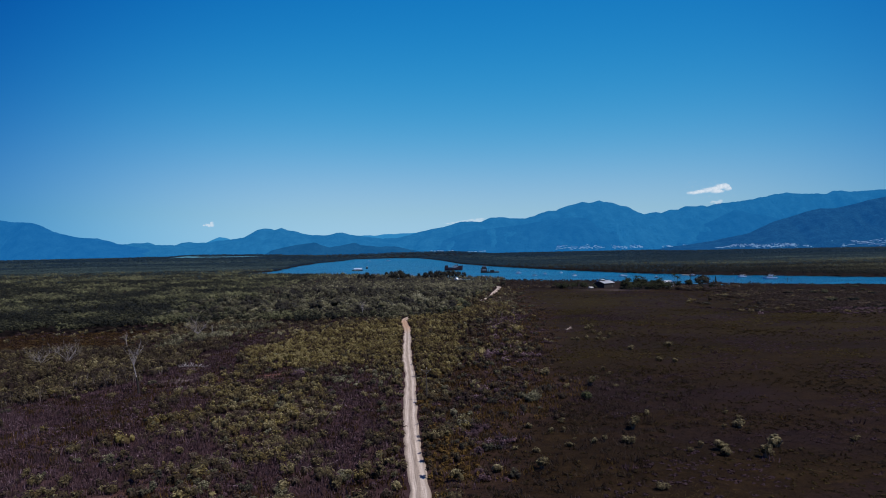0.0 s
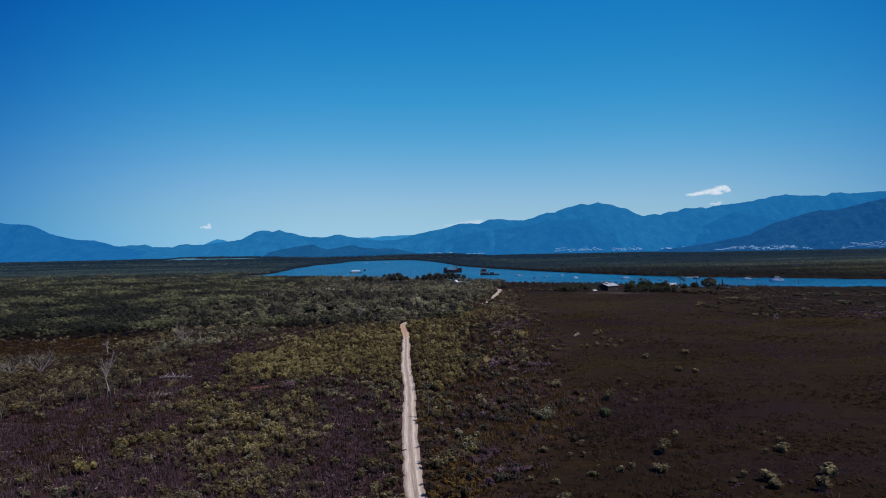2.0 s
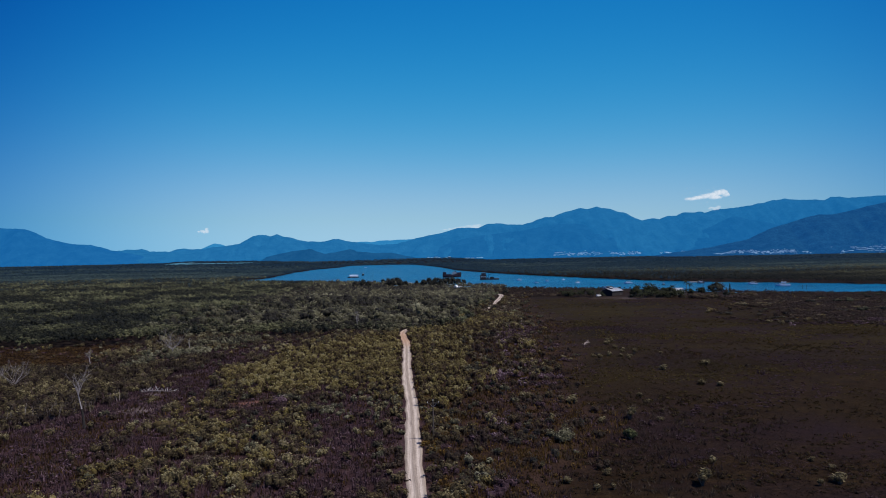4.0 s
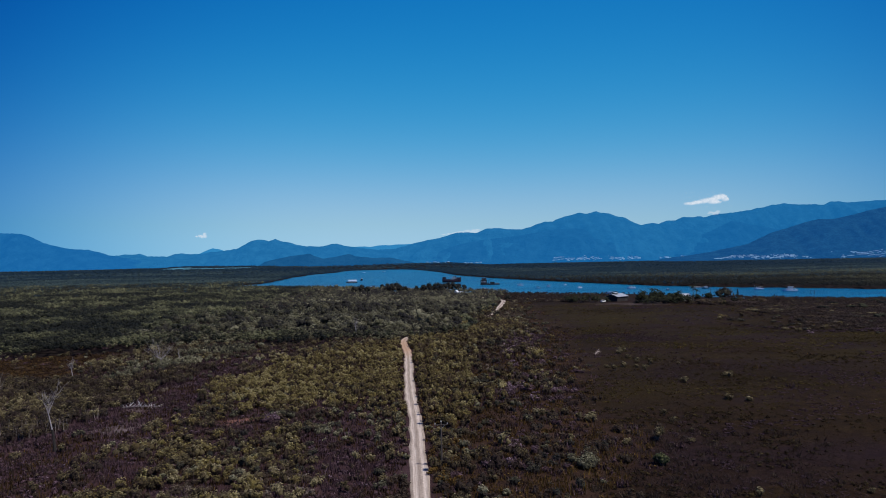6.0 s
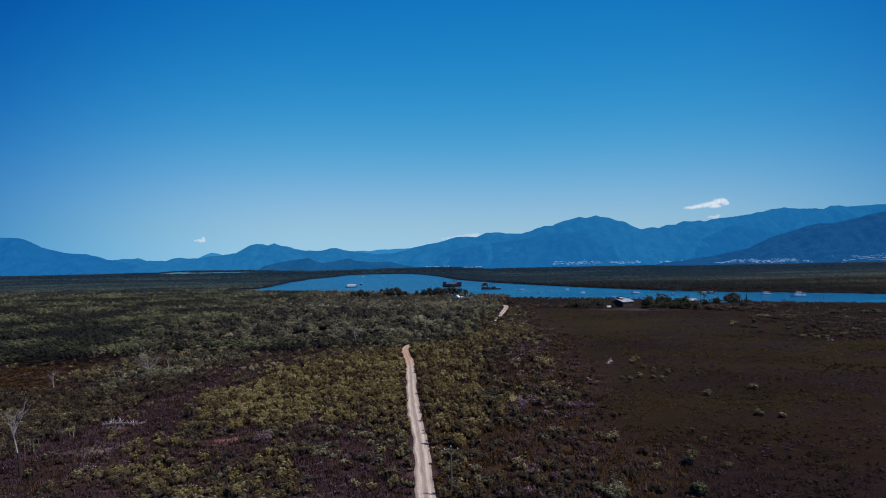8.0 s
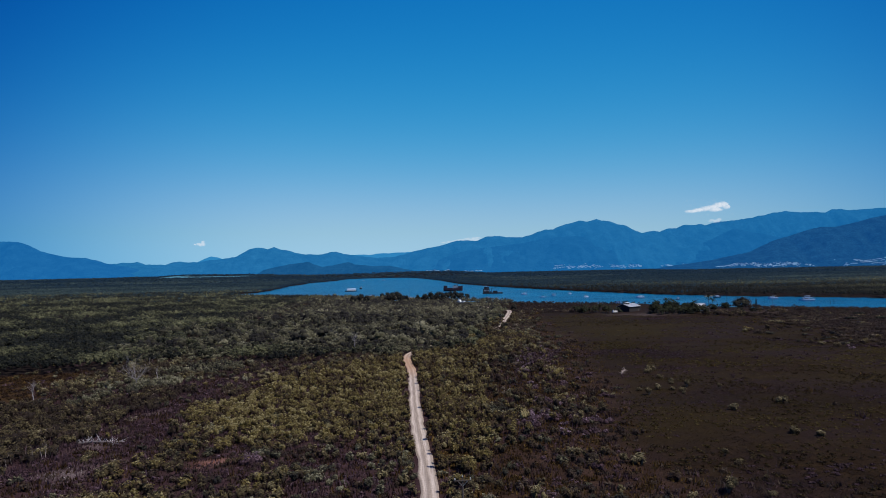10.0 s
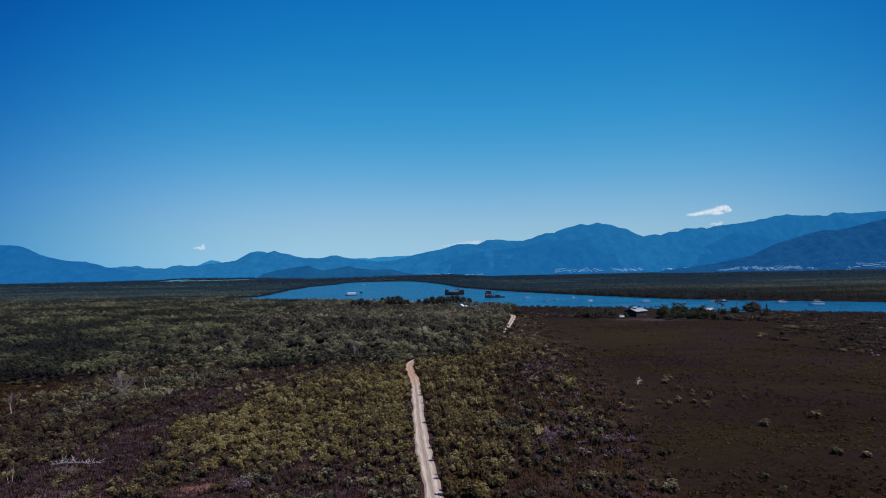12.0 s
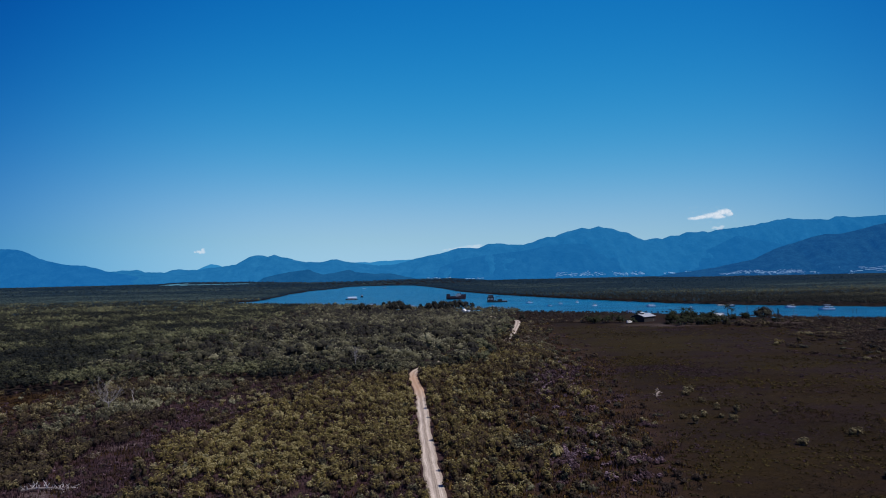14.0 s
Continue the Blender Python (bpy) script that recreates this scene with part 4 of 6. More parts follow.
    # dry grass leans over the open plain in drifts
    if y1 < 650 and grass.any():
        drift = fbm(x[grass] * 0.5, y[grass], 46, 38) - 0.5
        tuft = fbm(x[grass] * 0.7, y[grass], 9, 39) - 0.5
        m = int(grass.sum())
        HEAPS["grass"].add(*blades(x[grass], y[grass], 0 * x[grass], 0.16 + 0.3 * np.clip(tuft + 0.35, 0, 1), np.full(m, step * 0.8), 0.05 + 0.0003 * y0, 0.2 + 0.3 * sm(170, 290, y[grass]) + 2.2 * drift + 0.4 * tuft, 11 if y1 < 310 else 8, rng, 3.0))
        # drifts of low purple heath
        dr = grass & (u < 2.6 * np.clip(fbm(x * 0.6, y, 33, 40) - 0.5, 0, 0.3))
        m = int(dr.sum())
        if m:
            HEAPS["twig"].add(*blades(x[dr], y[dr], 0 * x[dr], 0.15 + 0.2 * rng.random(m), np.full(m, step * 0.9), 0.05 + 0.0003 * y0, -0.05 + 0.5 * (fine[dr] - 0.5), 14, rng, 3.0))
    # low brown and purple cushions, in drifts over the grass
    hump = ~tree & ~done & (y1 < 650) & (v < z["grass"]) & (u < 0.12 + 0.8 * sm(0.42, 0.58, fbm(x * 0.8, y, 10, 77)))
    mauve = hump & (fbm(x * 0.7, y, 17, 79) + 0.1 * (w - 0.5) > 0.595)
    for kind, sel, t0 in (("grass", hump & ~mauve, 0.4), ("twig", mauve, -0.08)):
        m = int(sel.sum())
        if m:
            plant(kind, x[sel], y[sel], step * rng.uniform(0.3, 0.75, m), rng.uniform(0.15, 0.5, m), t0 + (0.9 * (fbm(x[sel] * 0.6, y[sel], 34, 78) - 0.5) + 0.3 * sm(170, 260, y[sel]) + 0.15 * sm(280, 380, y[sel])) * (kind == "grass") + 0.25 * (rng.random(m) - 0.5), 2, 6, size, rng, False)
    tus = ~tree & ~done & (z["side"] > 4) & (u < 0.45 * sm(-4, 6, x - scrub_edge(y)) * (1 - sm(22, 46, x - scrub_edge(y) + 20 * (patch - 0.5))) * (1 - sm(185, 225, y)))
    m = int(tus.sum())
    if m:
        t_ = 0.0 + 0.7 * (fbm(x[tus], y[tus], 7, 55) - 0.4) + 0.15 * rng.random(m)
        HEAPS["scrub"].add(*blades(x[tus], y[tus], 0 * x[tus], 0.5 + 0.7 * rng.random(m), np.full(m, step * 0.55), 0.09 + 0.0003 * y0, t_, 11, rng, 0.8))
    # bleached litter lies about the bare sandy scars
    lit = (z["sand"] > 0.2) & (z["red"] < 0.1) & (y < 300)
    m = int(lit.sum())
    if m:
        HEAPS["trunk"].add(*blades(x[lit], y[lit], 0.03 + 0 * x[lit], np.full(m, 0.22), np.full(m, step), 0.045, np.full(m, 0.45), 16, rng, 4.0))
    per = (26 if y1 <= 200 else 20 if y1 <= 300 else 13 if y1 <= 430 else 6) if y1 > 100 else 6
    wide = 0.075 + 0.0004 * y0
    warm = 0.2 * (1 - sm(150, 230, y))
    for kind, sel, h0, h1, t in (("twig", twig, 0.6, 1.5, 0.3 + 0.6 * warm + 0.7 * (fine - 0.5) + 0.3 * (patch - 0.5)), ("scrub", dry, 0.5, 1.1, 0.22 + 0.12 * ~left + 0.5 * (fine - 0.5)), ("sedge", rusty_twig, 0.5, 1.3, 0.26 + warm + 0.36 * ~left + 0.6 * (fine - 0.5) + 0.3 * (patch - 0.5))):
        m = int(sel.sum())
        if m:
            HEAPS[kind].add(*blades(x[sel], y[sel], rise(x[sel], y[sel]), h0 + (h1 - h0) * rng.random(m), np.clip((td[sel] - 1.7) / 1.42, 0.1, step * 0.75), wide, t[sel], per, rng, 0.4))


for i in range(len(BANDS)):
    grow(i, i == len(BANDS) - 1)
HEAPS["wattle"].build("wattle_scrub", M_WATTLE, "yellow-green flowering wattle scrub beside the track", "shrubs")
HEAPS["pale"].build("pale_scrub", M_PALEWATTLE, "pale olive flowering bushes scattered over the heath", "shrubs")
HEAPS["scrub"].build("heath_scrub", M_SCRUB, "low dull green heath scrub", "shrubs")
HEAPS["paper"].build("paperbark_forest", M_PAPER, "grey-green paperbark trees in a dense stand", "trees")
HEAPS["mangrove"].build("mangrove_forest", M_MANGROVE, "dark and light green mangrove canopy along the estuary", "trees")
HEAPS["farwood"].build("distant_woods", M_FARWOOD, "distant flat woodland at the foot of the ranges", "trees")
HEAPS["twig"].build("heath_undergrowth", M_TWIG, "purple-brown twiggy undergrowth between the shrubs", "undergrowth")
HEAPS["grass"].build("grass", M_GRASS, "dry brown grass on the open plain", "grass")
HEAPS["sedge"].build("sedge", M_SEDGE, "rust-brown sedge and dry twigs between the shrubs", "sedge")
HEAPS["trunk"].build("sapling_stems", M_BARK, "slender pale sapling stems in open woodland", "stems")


# ---- things: helpers ----
def paint(name, colour, rough=0.55, metal=0.0, dirt=0.35, scale=1.2):
    """Painted or weathered surface with stains at two scales."""
    m, n, o = material(name)
    v = coords(n)
    a, b = noise_tex(n, scale, 4, 0.6, v), noise_tex(n, scale * 9, 3, 0.6, v)
    c = mix(n, ramp(n, a, [(0.4, (0, 0, 0)), (0.7, (dirt, dirt, dirt))]), colour, tuple(x * 0.4 for x in colour))
    c = mix(n, 0.25, c, ramp(n, b, [(0.3, (0.3, 0.3, 0.3)), (0.7, (0.75, 0.75, 0.75))]), "OVERLAY")
    surface(n, o, c, rough, metal, bump(n, b, 0.15, 0.02), 0.4)
    return m


def glass_material():
    m, n, o = material("dark_glass")
    surface(n, o, (0.02, 0.025, 0.03), 0.05, 0.0, None, 0.6)
    return m


P_WHITE = paint("white_paint", (0.78, 0.78, 0.76))
P_BOAT = paint("weathered_white_boat", (0.4, 0.52, 0.68), 0.5)
P_ROOF = paint("pale_roof_sheet", (0.48, 0.51, 0.55), 0.4, 0.2, 0.3)
P_GREYROOF = paint("grey_roof_sheet", (0.25, 0.29, 0.35), 0.4, 0.2)
P_DARKWALL = paint("dark_timber_wall", (0.022, 0.019, 0.02), 0.8)
P_CREAM = paint("cream_wall", (0.55, 0.53, 0.47), 0.7)
P_TIMBER = paint("weathered_timber", (0.085, 0.07, 0.06), 0.85)
P_STEEL = paint("galvanised_steel", (0.35, 0.36, 0.38), 0.4, 0.7)
P_CERAMIC = paint("pale_ceramic", (0.6, 0.6, 0.58), 0.25)
P_RED = paint("rust_red_hull", (0.019, 0.0095, 0.022), 0.85, 0.0, 0.6, 0.4)
P_BLACK = paint("black_hull", (0.009, 0.0105, 0.018), 0.8, 0.0, 0.4, 0.5)
P_NAVY = paint("navy_hull", (0.02, 0.03, 0.06), 0.4)
P_RUBBER = paint("rubber", (0.02, 0.02, 0.02), 0.8)
P_CHAR = paint("charred_bark", (0.022, 0.019, 0.018), 0.95)
P_BONE = paint("bleached_wood", (0.3, 0.28, 0.29), 0.9, 0.0, 0.5, 2.0)
P_PALEWOOD = paint("pale_dry_wood", (0.52, 0.49, 0.51), 0.9, 0.0, 0.5, 2.0)
P_TRUNK = paint("grey_bark", (0.12, 0.1, 0.085), 0.95, 0.0, 0.5, 2.0)
P_TWIGGREY = paint("bare_twigs", (0.16, 0.14, 0.14), 0.95)
P_SAND = paint("pale_eroded_clay", (0.22, 0.18, 0.16), 0.95, 0.0, 0.4, 1.5)
P_GLASS = glass_material()
M_PALM = leaf_material("palm_fronds", [(0.0, (0.025, 0.03, 0.016)), (0.5, (0.07, 0.078, 0.034)), (1.0, (0.16, 0.165, 0.075))])
M_GARDEN = leaf_material("garden_tree_leaves", [(0.0, (0.009, 0.012, 0.009)), (0.4, (0.022, 0.03, 0.017)), (0.75, (0.055, 0.068, 0.032)), (1.0, (0.12, 0.135, 0.06))])
M_CASUARINA = leaf_material("casuarina_needles", [(0.0, (0.018, 0.02, 0.02)), (0.5, (0.054, 0.056, 0.042)), (1.0, (0.125, 0.127, 0.083))])
M_PALESHRUB = leaf_material("pale_flowering_leaves", [(0.0, (0.035, 0.025, 0.013)), (0.4, (0.105, 0.088, 0.05)), (0.75, (0.22, 0.192, 0.1)), (1.0, (0.39, 0.355, 0.22))])
M_DRYSHRUB = leaf_material("dry_brown_leaves", [(0.0, (0.03, 0.022, 0.015)), (0.5, (0.085, 0.066, 0.042)), (1.0, (0.17, 0.14, 0.09))])


def empty(name, m, label, category, group=""):
    ob = new(name)
    ob.matrix_basis = m
    return tagged(ob, label, category, group)


def box(bm, x, y, z, sx, sy, sz, rz=0.0, bevel=0.0):
    """A box from its centre and full size."""
    made = bmesh.ops.create_cube(bm, size=1.0, matrix=pose(x, y, z, 0, 0, rz) @ Matrix.Diagonal((sx, sy, sz, 1)))
    if bevel:
        edges = {e for v in made["verts"] for e in v.link_edges}
        bmesh.ops.bevel(bm, geom=list(edges), offset=bevel, segments=2, affect="EDGES")
    return bm


def tube(bm, points, radii, sides=7):
    """A tapering tube along points."""
    rings = []
    for i, (p, r) in enumerate(zip(points, radii)):
        p = Vector(p)
        d = (Vector(points[min(i + 1, len(points) - 1)]) - Vector(points[max(i - 1, 0)])).normalized()
        a = d.orthogonal().normalized()
        b = d.cross(a)
        rings.append([bm.verts.new(p + (a * math.cos(t) + b * math.sin(t)) * r) for t in (2 * math.pi * k / sides for k in range(sides))])
    for r0, r1 in zip(rings, rings[1:]):
        for k in range(sides):
            bm.faces.new((r0[k], r0[(k + 1) % sides], r1[(k + 1) % sides], r1[k]))
    bm.faces.new(rings[0][::-1])
    bm.faces.new(rings[-1])
    return bm


def plate(bm, corners, thick):
    """A flat sheet through four corners, with thickness downwards."""
    up = [bm.verts.new(c) for c in corners]
    dn = [bm.verts.new((c[0], c[1], c[2] - thick)) for c in corners]
    bm.faces.new(up)
    bm.faces.new(dn[::-1])
    for i in range(4):
        bm.faces.new((up[i], dn[i], dn[(i + 1) % 4], up[(i + 1) % 4]))
    return bm


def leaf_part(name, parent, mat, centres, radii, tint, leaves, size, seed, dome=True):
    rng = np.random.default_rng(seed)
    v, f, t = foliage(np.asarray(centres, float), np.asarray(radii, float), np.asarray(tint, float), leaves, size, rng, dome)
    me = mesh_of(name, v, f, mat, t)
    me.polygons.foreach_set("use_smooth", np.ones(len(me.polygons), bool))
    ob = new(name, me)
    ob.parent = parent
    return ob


# ---- power poles beside the track ----
def power_pole(m):
    p = empty("power_pole", m, "weathered timber power pole with one crossarm beside track", "power pole", "power poles along the track")
    part("pole", tube(bmesh.new(), [(0, 0, -0.5), (0, 0, 4), (0, 0, 8.6)], [0.19, 0.16, 0.12], 9), P_TIMBER, p)
    part("crossarm", box(bmesh.new(), 0, -0.16, 8.15, 2.5, 0.11, 0.13, 0, 0.015), P_TIMBER, p)
    for x in (-1.15, 0.0, 1.15):
        z = 8.22 if x else 8.6
        part("insulator", tube(bmesh.new(), [(x, -0.16 * bool(x), z), (x, -0.16 * bool(x), z + 0.1), (x, -0.16 * bool(x), z + 0.16), (x, -0.16 * bool(x), z + 0.3)], [0.03, 0.09, 0.06, 0.08], 8), P_CERAMIC, p, "pale ceramic insulator")
    for x in (-0.75, 0.75):
        part("brace", tube(bmesh.new(), [(x, -0.17, 8.1), (0, -0.14, 7.3)], [0.025, 0.025], 5), P_STEEL, p)
    return p


pole = power_pole(pose(2.4, 183.0, 0, 0, 0, 4))
copy_thing(pole, pose(45.9, 531.0, 0, 0, 0, -14))


# ---- dead trees ----
def branches(bm, start, way, length, radius, depth, rng, droop=0.0):
    pts, rad, p, d = [tuple(start)], [radius], Vector(start), Vector(way).normalized()
    for i in range(4):
        d = (d + Vector((rng.uniform(-0.25, 0.25), rng.uniform(-0.25, 0.25), rng.uniform(-0.1, 0.22) - droop))).normalized()
        p = p + d * (length / 4)
        pts.append(tuple(p))
        rad.append(radius * (1 - 0.2 * (i + 1)))
    tube(bm, pts, [max(r, 0.015) for r in rad], 5)
    if depth:
        for k in range(rng.randint(2, 4)):
            i = rng.randint(1, 4)
            side = Vector((rng.uniform(-1, 1), rng.uniform(-1, 1), rng.uniform(0.1, 0.9))).normalized()
            branches(bm, pts[i], d * 0.55 + side, length * rng.uniform(0.45, 0.65), rad[i] * 0.72, depth - 1, rng, droop)


def dead_tree(m, tall, seed, label, charred=False, fork=0.45, spread=0.8, lean=0.0, limbs=7):
    """A bare tree: a trunk up to the fork, and thin limbs that fan out above it."""
    rng = random.Random(seed)
    t = empty("dead_tree", m, label, "dead tree", "dead trees in the heath")
    pts = [(0, 0, -0.3)]
    for i in range(5):
        u = (i + 1) / 5
        pts.append((-lean * tall * fork * u ** 1.5 + rng.uniform(-0.12, 0.12), rng.uniform(-0.12, 0.12), tall * fork * u))
    rad = [0.2, 0.18, 0.16, 0.14, 0.12, 0.1]
    if charred:
        part("charred_base", tube(bmesh.new(), pts[:4], [r * 1.7 for r in rad[:4]], 8), P_CHAR, t, "charred black lower trunk")
        part("trunk", tube(bmesh.new(), pts[3:], rad[3:], 8), P_BONE, t)
    else:
        part("trunk", tube(bmesh.new(), pts, rad, 8), P_BONE, t)
    for k in range(limbs):
        i = 5 if k < limbs - 2 else 4
        bm = bmesh.new()
        ang = 6.28 * k / limbs + rng.uniform(-0.4, 0.4)
        out_ = spread * rng.uniform(0.4, 1.1)
        branches(bm, pts[i], (out_ * math.cos(ang) - lean * 0.4, out_ * math.sin(ang), 1.0), tall * (1 - fork) * rng.uniform(0.7, 1.0), 0.06, 2, rng)
        part("limb", bm, P_BONE, t)
    return t


dead_tree(pose(-80, 202, 0), 12.6, 3, "tall bleached dead tree with a charred black base", True, 0.62, 0.2, 0.16, 7)
dead_tree(pose(-136, 251, 0), 7.5, 5, "bleached dead tree with a wide bare crown", False, 0.2, 2.2, 0, 9)
dead_tree(pose(-127, 253, 0), 8.0, 8, "grey dead tree with fine bare branches", False, 0.25, 1.7, 0, 8)
dead_tree(pose(-106, 327, 0), 10.5, 9, "broad grey dead tree with spreading bare branches", False, 0.24, 2.3, 0.1, 10)
dead_tree(pose(-129, 304, 0), 5.5, 12, "thin grey dead tree among saplings", False, 0.5, 0.5, 0.1, 4)
dead_tree(pose(-37.3, 409, 0), 9, 23, "white forked dead tree at the forest edge", False, 0.5, 0.35, 0.1, 6)
dead_tree(pose(-101, 333, 0), 6, 17, "short white dead stem behind grey bushes", False, 0.7, 0.4, 0.1, 3)


def fallen_tree(m):
    rng = random.Random(4)
    t = empty("fallen_tree", m, "bleached fallen tree with snapped upright branches", "fallen tree")
    part("trunk", tube(bmesh.new(), [(-5, 0, 0.5), (-2, 0.2, 0.7), (1, 0.1, 0.6), (4.5, -0.3, 0.35)], [0.3, 0.28, 0.22, 0.12], 9), P_TWIGGREY, t)
    part("root_plate", tube(bmesh.new(), [(-5.5, 0, 0.7), (-5.2, 0, 0.7), (-4.9, 0, 0.6)], [0.5, 0.95, 0.4], 9), P_CHAR, t, "dark upturned root plate")
    for x in (-4.3, -3.6, -3.0, -2.5, -1.9, -1.4, -0.6, 0.1, 0.8, 1.4, 2.0, 2.6, 3.2, 3.8):
        bm = bmesh.new()
        branches(bm, (x, 0.1, 0.6), (rng.uniform(-1.1, 1.1), rng.uniform(-0.8, 0.8), 1.0), rng.uniform(0.35, 2.0), rng.uniform(0.08, 0.15), 1, rng)
        part("branch", bm, P_PALEWOOD, t)
    for k in range(5):
        bm = bmesh.new()
        branches(bm, (2.5 + k * 0.6, rng.uniform(-0.8, 0.8), 0.3), (1, rng.uniform(-0.8, 0.8), 0.12), 2.6, 0.08, 1, rng, 0.1)
        part("twig", bm, P_PALEWOOD, t)
    return t


fallen_tree(pose(-80.2, 244.5, 0, 0, 0, 8) @ Matrix.Scale(0.85, 4))


def eroded_bank():
    """A broken stump and pale splinters at the head of a little gully."""
    rng = random.Random(21)
    t = empty("dead_stump", pose(69.5, 333, 0, 0, 0, -22), "pale bleached stump and broken log beside a gully", "dead stump")
    part("stump", tube(bmesh.new(), [(-0.6, 6.5, -0.2), (-0.5, 6.3, 0.35), (-0.6, 6.2, 0.55), (-0.8, 6.3, 0.7)], [0.42, 0.34, 0.26, 0.08], 9), P_SAND, t)
    part("log", tube(bmesh.new(), [(0.5, 3.8, 0.15), (0.2, 1.0, 0.4), (-0.2, -3.2, 0.38), (0.1, -7.4, 0.15)], [0.12, 0.3, 0.3, 0.1], 9), P_SAND, t)
    for k in range(11):
        x, y, a = rng.uniform(-0.8, 0.9), rng.uniform(-8, 6), rng.uniform(0, 6.28)
        part("splinter", tube(bmesh.new(), [(x, y, 0.05), (x + 0.4 * math.cos(a), y + 0.4 * math.sin(a), rng.uniform(0.15, 0.4)), (x + 0.8 * math.cos(a), y + 0.8 * math.sin(a), rng.uniform(0.2, 0.6))], [0.2, 0.14, 0.03], 6), P_SAND, t)


eroded_bank()


# ---- shrubs that stand apart on the plain ----
def lone_shrub(name, seed, r, h, heads, mat, label, t0, group, leaves=26, size=0.17):
    rng = np.random.default_rng(seed)
    s = empty(name, pose(0, -300, 0), label, "shrub", group)
    for k in range(4):
        a = 6.28 * k / 4 + rng.uniform(-0.4, 0.4)
        part("stem", tube(bmesh.new(), [(0, 0, -0.2), (0.25 * r * math.cos(a), 0.25 * r * math.sin(a), h * 0.3), (0.5 * r * math.cos(a), 0.5 * r * math.sin(a), h * 0.62)], [0.07, 0.05, 0.02], 5), P_TRUNK, s)
    cen, rad, tin = shrub_puffs(np.zeros(1), np.zeros(1), np.zeros(1), np.array([r]), np.array([h]), np.array([t0]), heads, rng)
    leaf_part("crown", s, mat, cen, rad, tin, leaves, size, seed + 1)
    return s


PLAIN = "pale shrubs on the open plain"
pale = [lone_shrub("shrub", 60 + k, r, h, n, M_PALESHRUB, lab, t0, PLAIN) for k, (r, h, n, t0, lab) in enumerate((
    (1.3, 1.7, 7, 0.48, "pale flowering shrub on brown grass plain"), (1.6, 2.0, 9, 0.40, "broad pale green shrub on brown grass plain"),
    (0.9, 1.2, 5, 0.5, "small pale shrub on brown grass plain"), (1.1, 2.3, 6, 0.44, "upright pale yellow shrub on the grass plain")))]
SPOTS = [(77, 328, 1.4), (77, 316, 1.3), (78, 308, 1.1), (80, 299, 1.2), (76, 292, 0.9), (63, 294, 1.2), (51, 290, 0.9), (89, 295, 0.7), (96, 271, 1.3), (81, 237, 1.6), (85, 234, 0.8),
         (58, 221, 0.8), (79, 332, 1.7), (77, 305, 1.1), (70, 296, 1.0), (64, 287, 1.0), (73.6, 294, 0.8), (75, 288, 0.8), (53, 286, 0.7), (43, 281, 0.7), (46, 283, 0.6), (79, 349, 0.7), (79, 263, 1.0)]
SPOTS += [(48.5, 198, 1.5), (55, 196, 0.8), (59, 206, 0.6), (54, 164, 0.8), (47, 152, 1.5), (43, 141.5, 1.3), (33, 159, 1.2), (29, 151, 0.7), (32, 151, 0.6), (25, 155, 0.9), (31, 140, 1.2), (36, 142, 0.8),
          (38.5, 143, 0.7), (24, 137, 0.8), (72, 163.5, 0.9), (69.6, 151, 1.2), (66, 150.5, 0.6), (73, 159, 0.6), (53, 135.5, 0.9), (59, 136, 1.3), (56, 137.5, 0.7), (20, 139, 0.7), (33, 145, 0.6)]
SPOTS += [(70.6, 137, 1.5), (65, 130, 1.3), (58.7, 132.5, 1.2), (87.6, 139.6, 1.25), (15, 126, 1.0), (23.4, 127, 1.2), (41, 115.5, 1.0), (58, 214.6, 1.2), (39, 216, 1.5), (36, 217.5, 1.0), (27.5, 224, 1.5), (32, 264, 0.7),
          (28, 263, 0.9), (22.4, 258.5, 0.9)]
rs = random.Random(9)
for i, (px_, py_, wide_) in enumerate(SPOTS):
    k = i % 4
    size_ = wide_ * (1.2 if py_ > 230 else 1.0) / (1.3, 1.6, 0.9, 1.1)[k]
    m = pose(px_, py_, 0, 0, 0, rs.uniform(0, 360)) @ Matrix.Diagonal((size_, size_, size_ * 0.9, 1))
    if i < 4:
        pale[k].matrix_basis = m
    else:
        copy_thing(pale[k], m)

lone_shrub("shrub", 71, 3.0, 2.6, 16, M_TWIG, "rounded leafless grey-purple bush in the scrub", 0.62, "", 30, 0.2).matrix_basis = pose(-39, 224, 0)
lone_shrub("shrub", 72, 1.7, 4.2, 10, M_PALESHRUB, "tall pale flowering shrub in the scrub", 0.42, "", 30, 0.2).matrix_basis = pose(-65, 252, 0)
lone_shrub("shrub", 73, 2.6, 3.6, 14, M_WATTLE, "large yellow-green wattle beside the power pole", 0.6, "", 34, 0.22).matrix_basis = pose(4.6, 214, 0)
lone_shrub("shrub", 74, 2.4, 3.2, 13, M_WATTLE, "large yellow-green wattle at the track verge", 0.55, "", 34, 0.22).matrix_basis = pose(8.4, 222, 0)
lone_shrub("shrub", 75, 3.4, 2.8, 16, M_PAPER, "broad grey-green bush on the heath", 0.7, "", 34, 0.22).matrix_basis = pose(29, 182, 0)
lone_shrub("shrub", 76, 2.0, 2.4, 10, M_GARDEN, "bright green bush on the heath", 0.85, "", 34, 0.2).matrix_basis = pose(43.5, 181, 0)


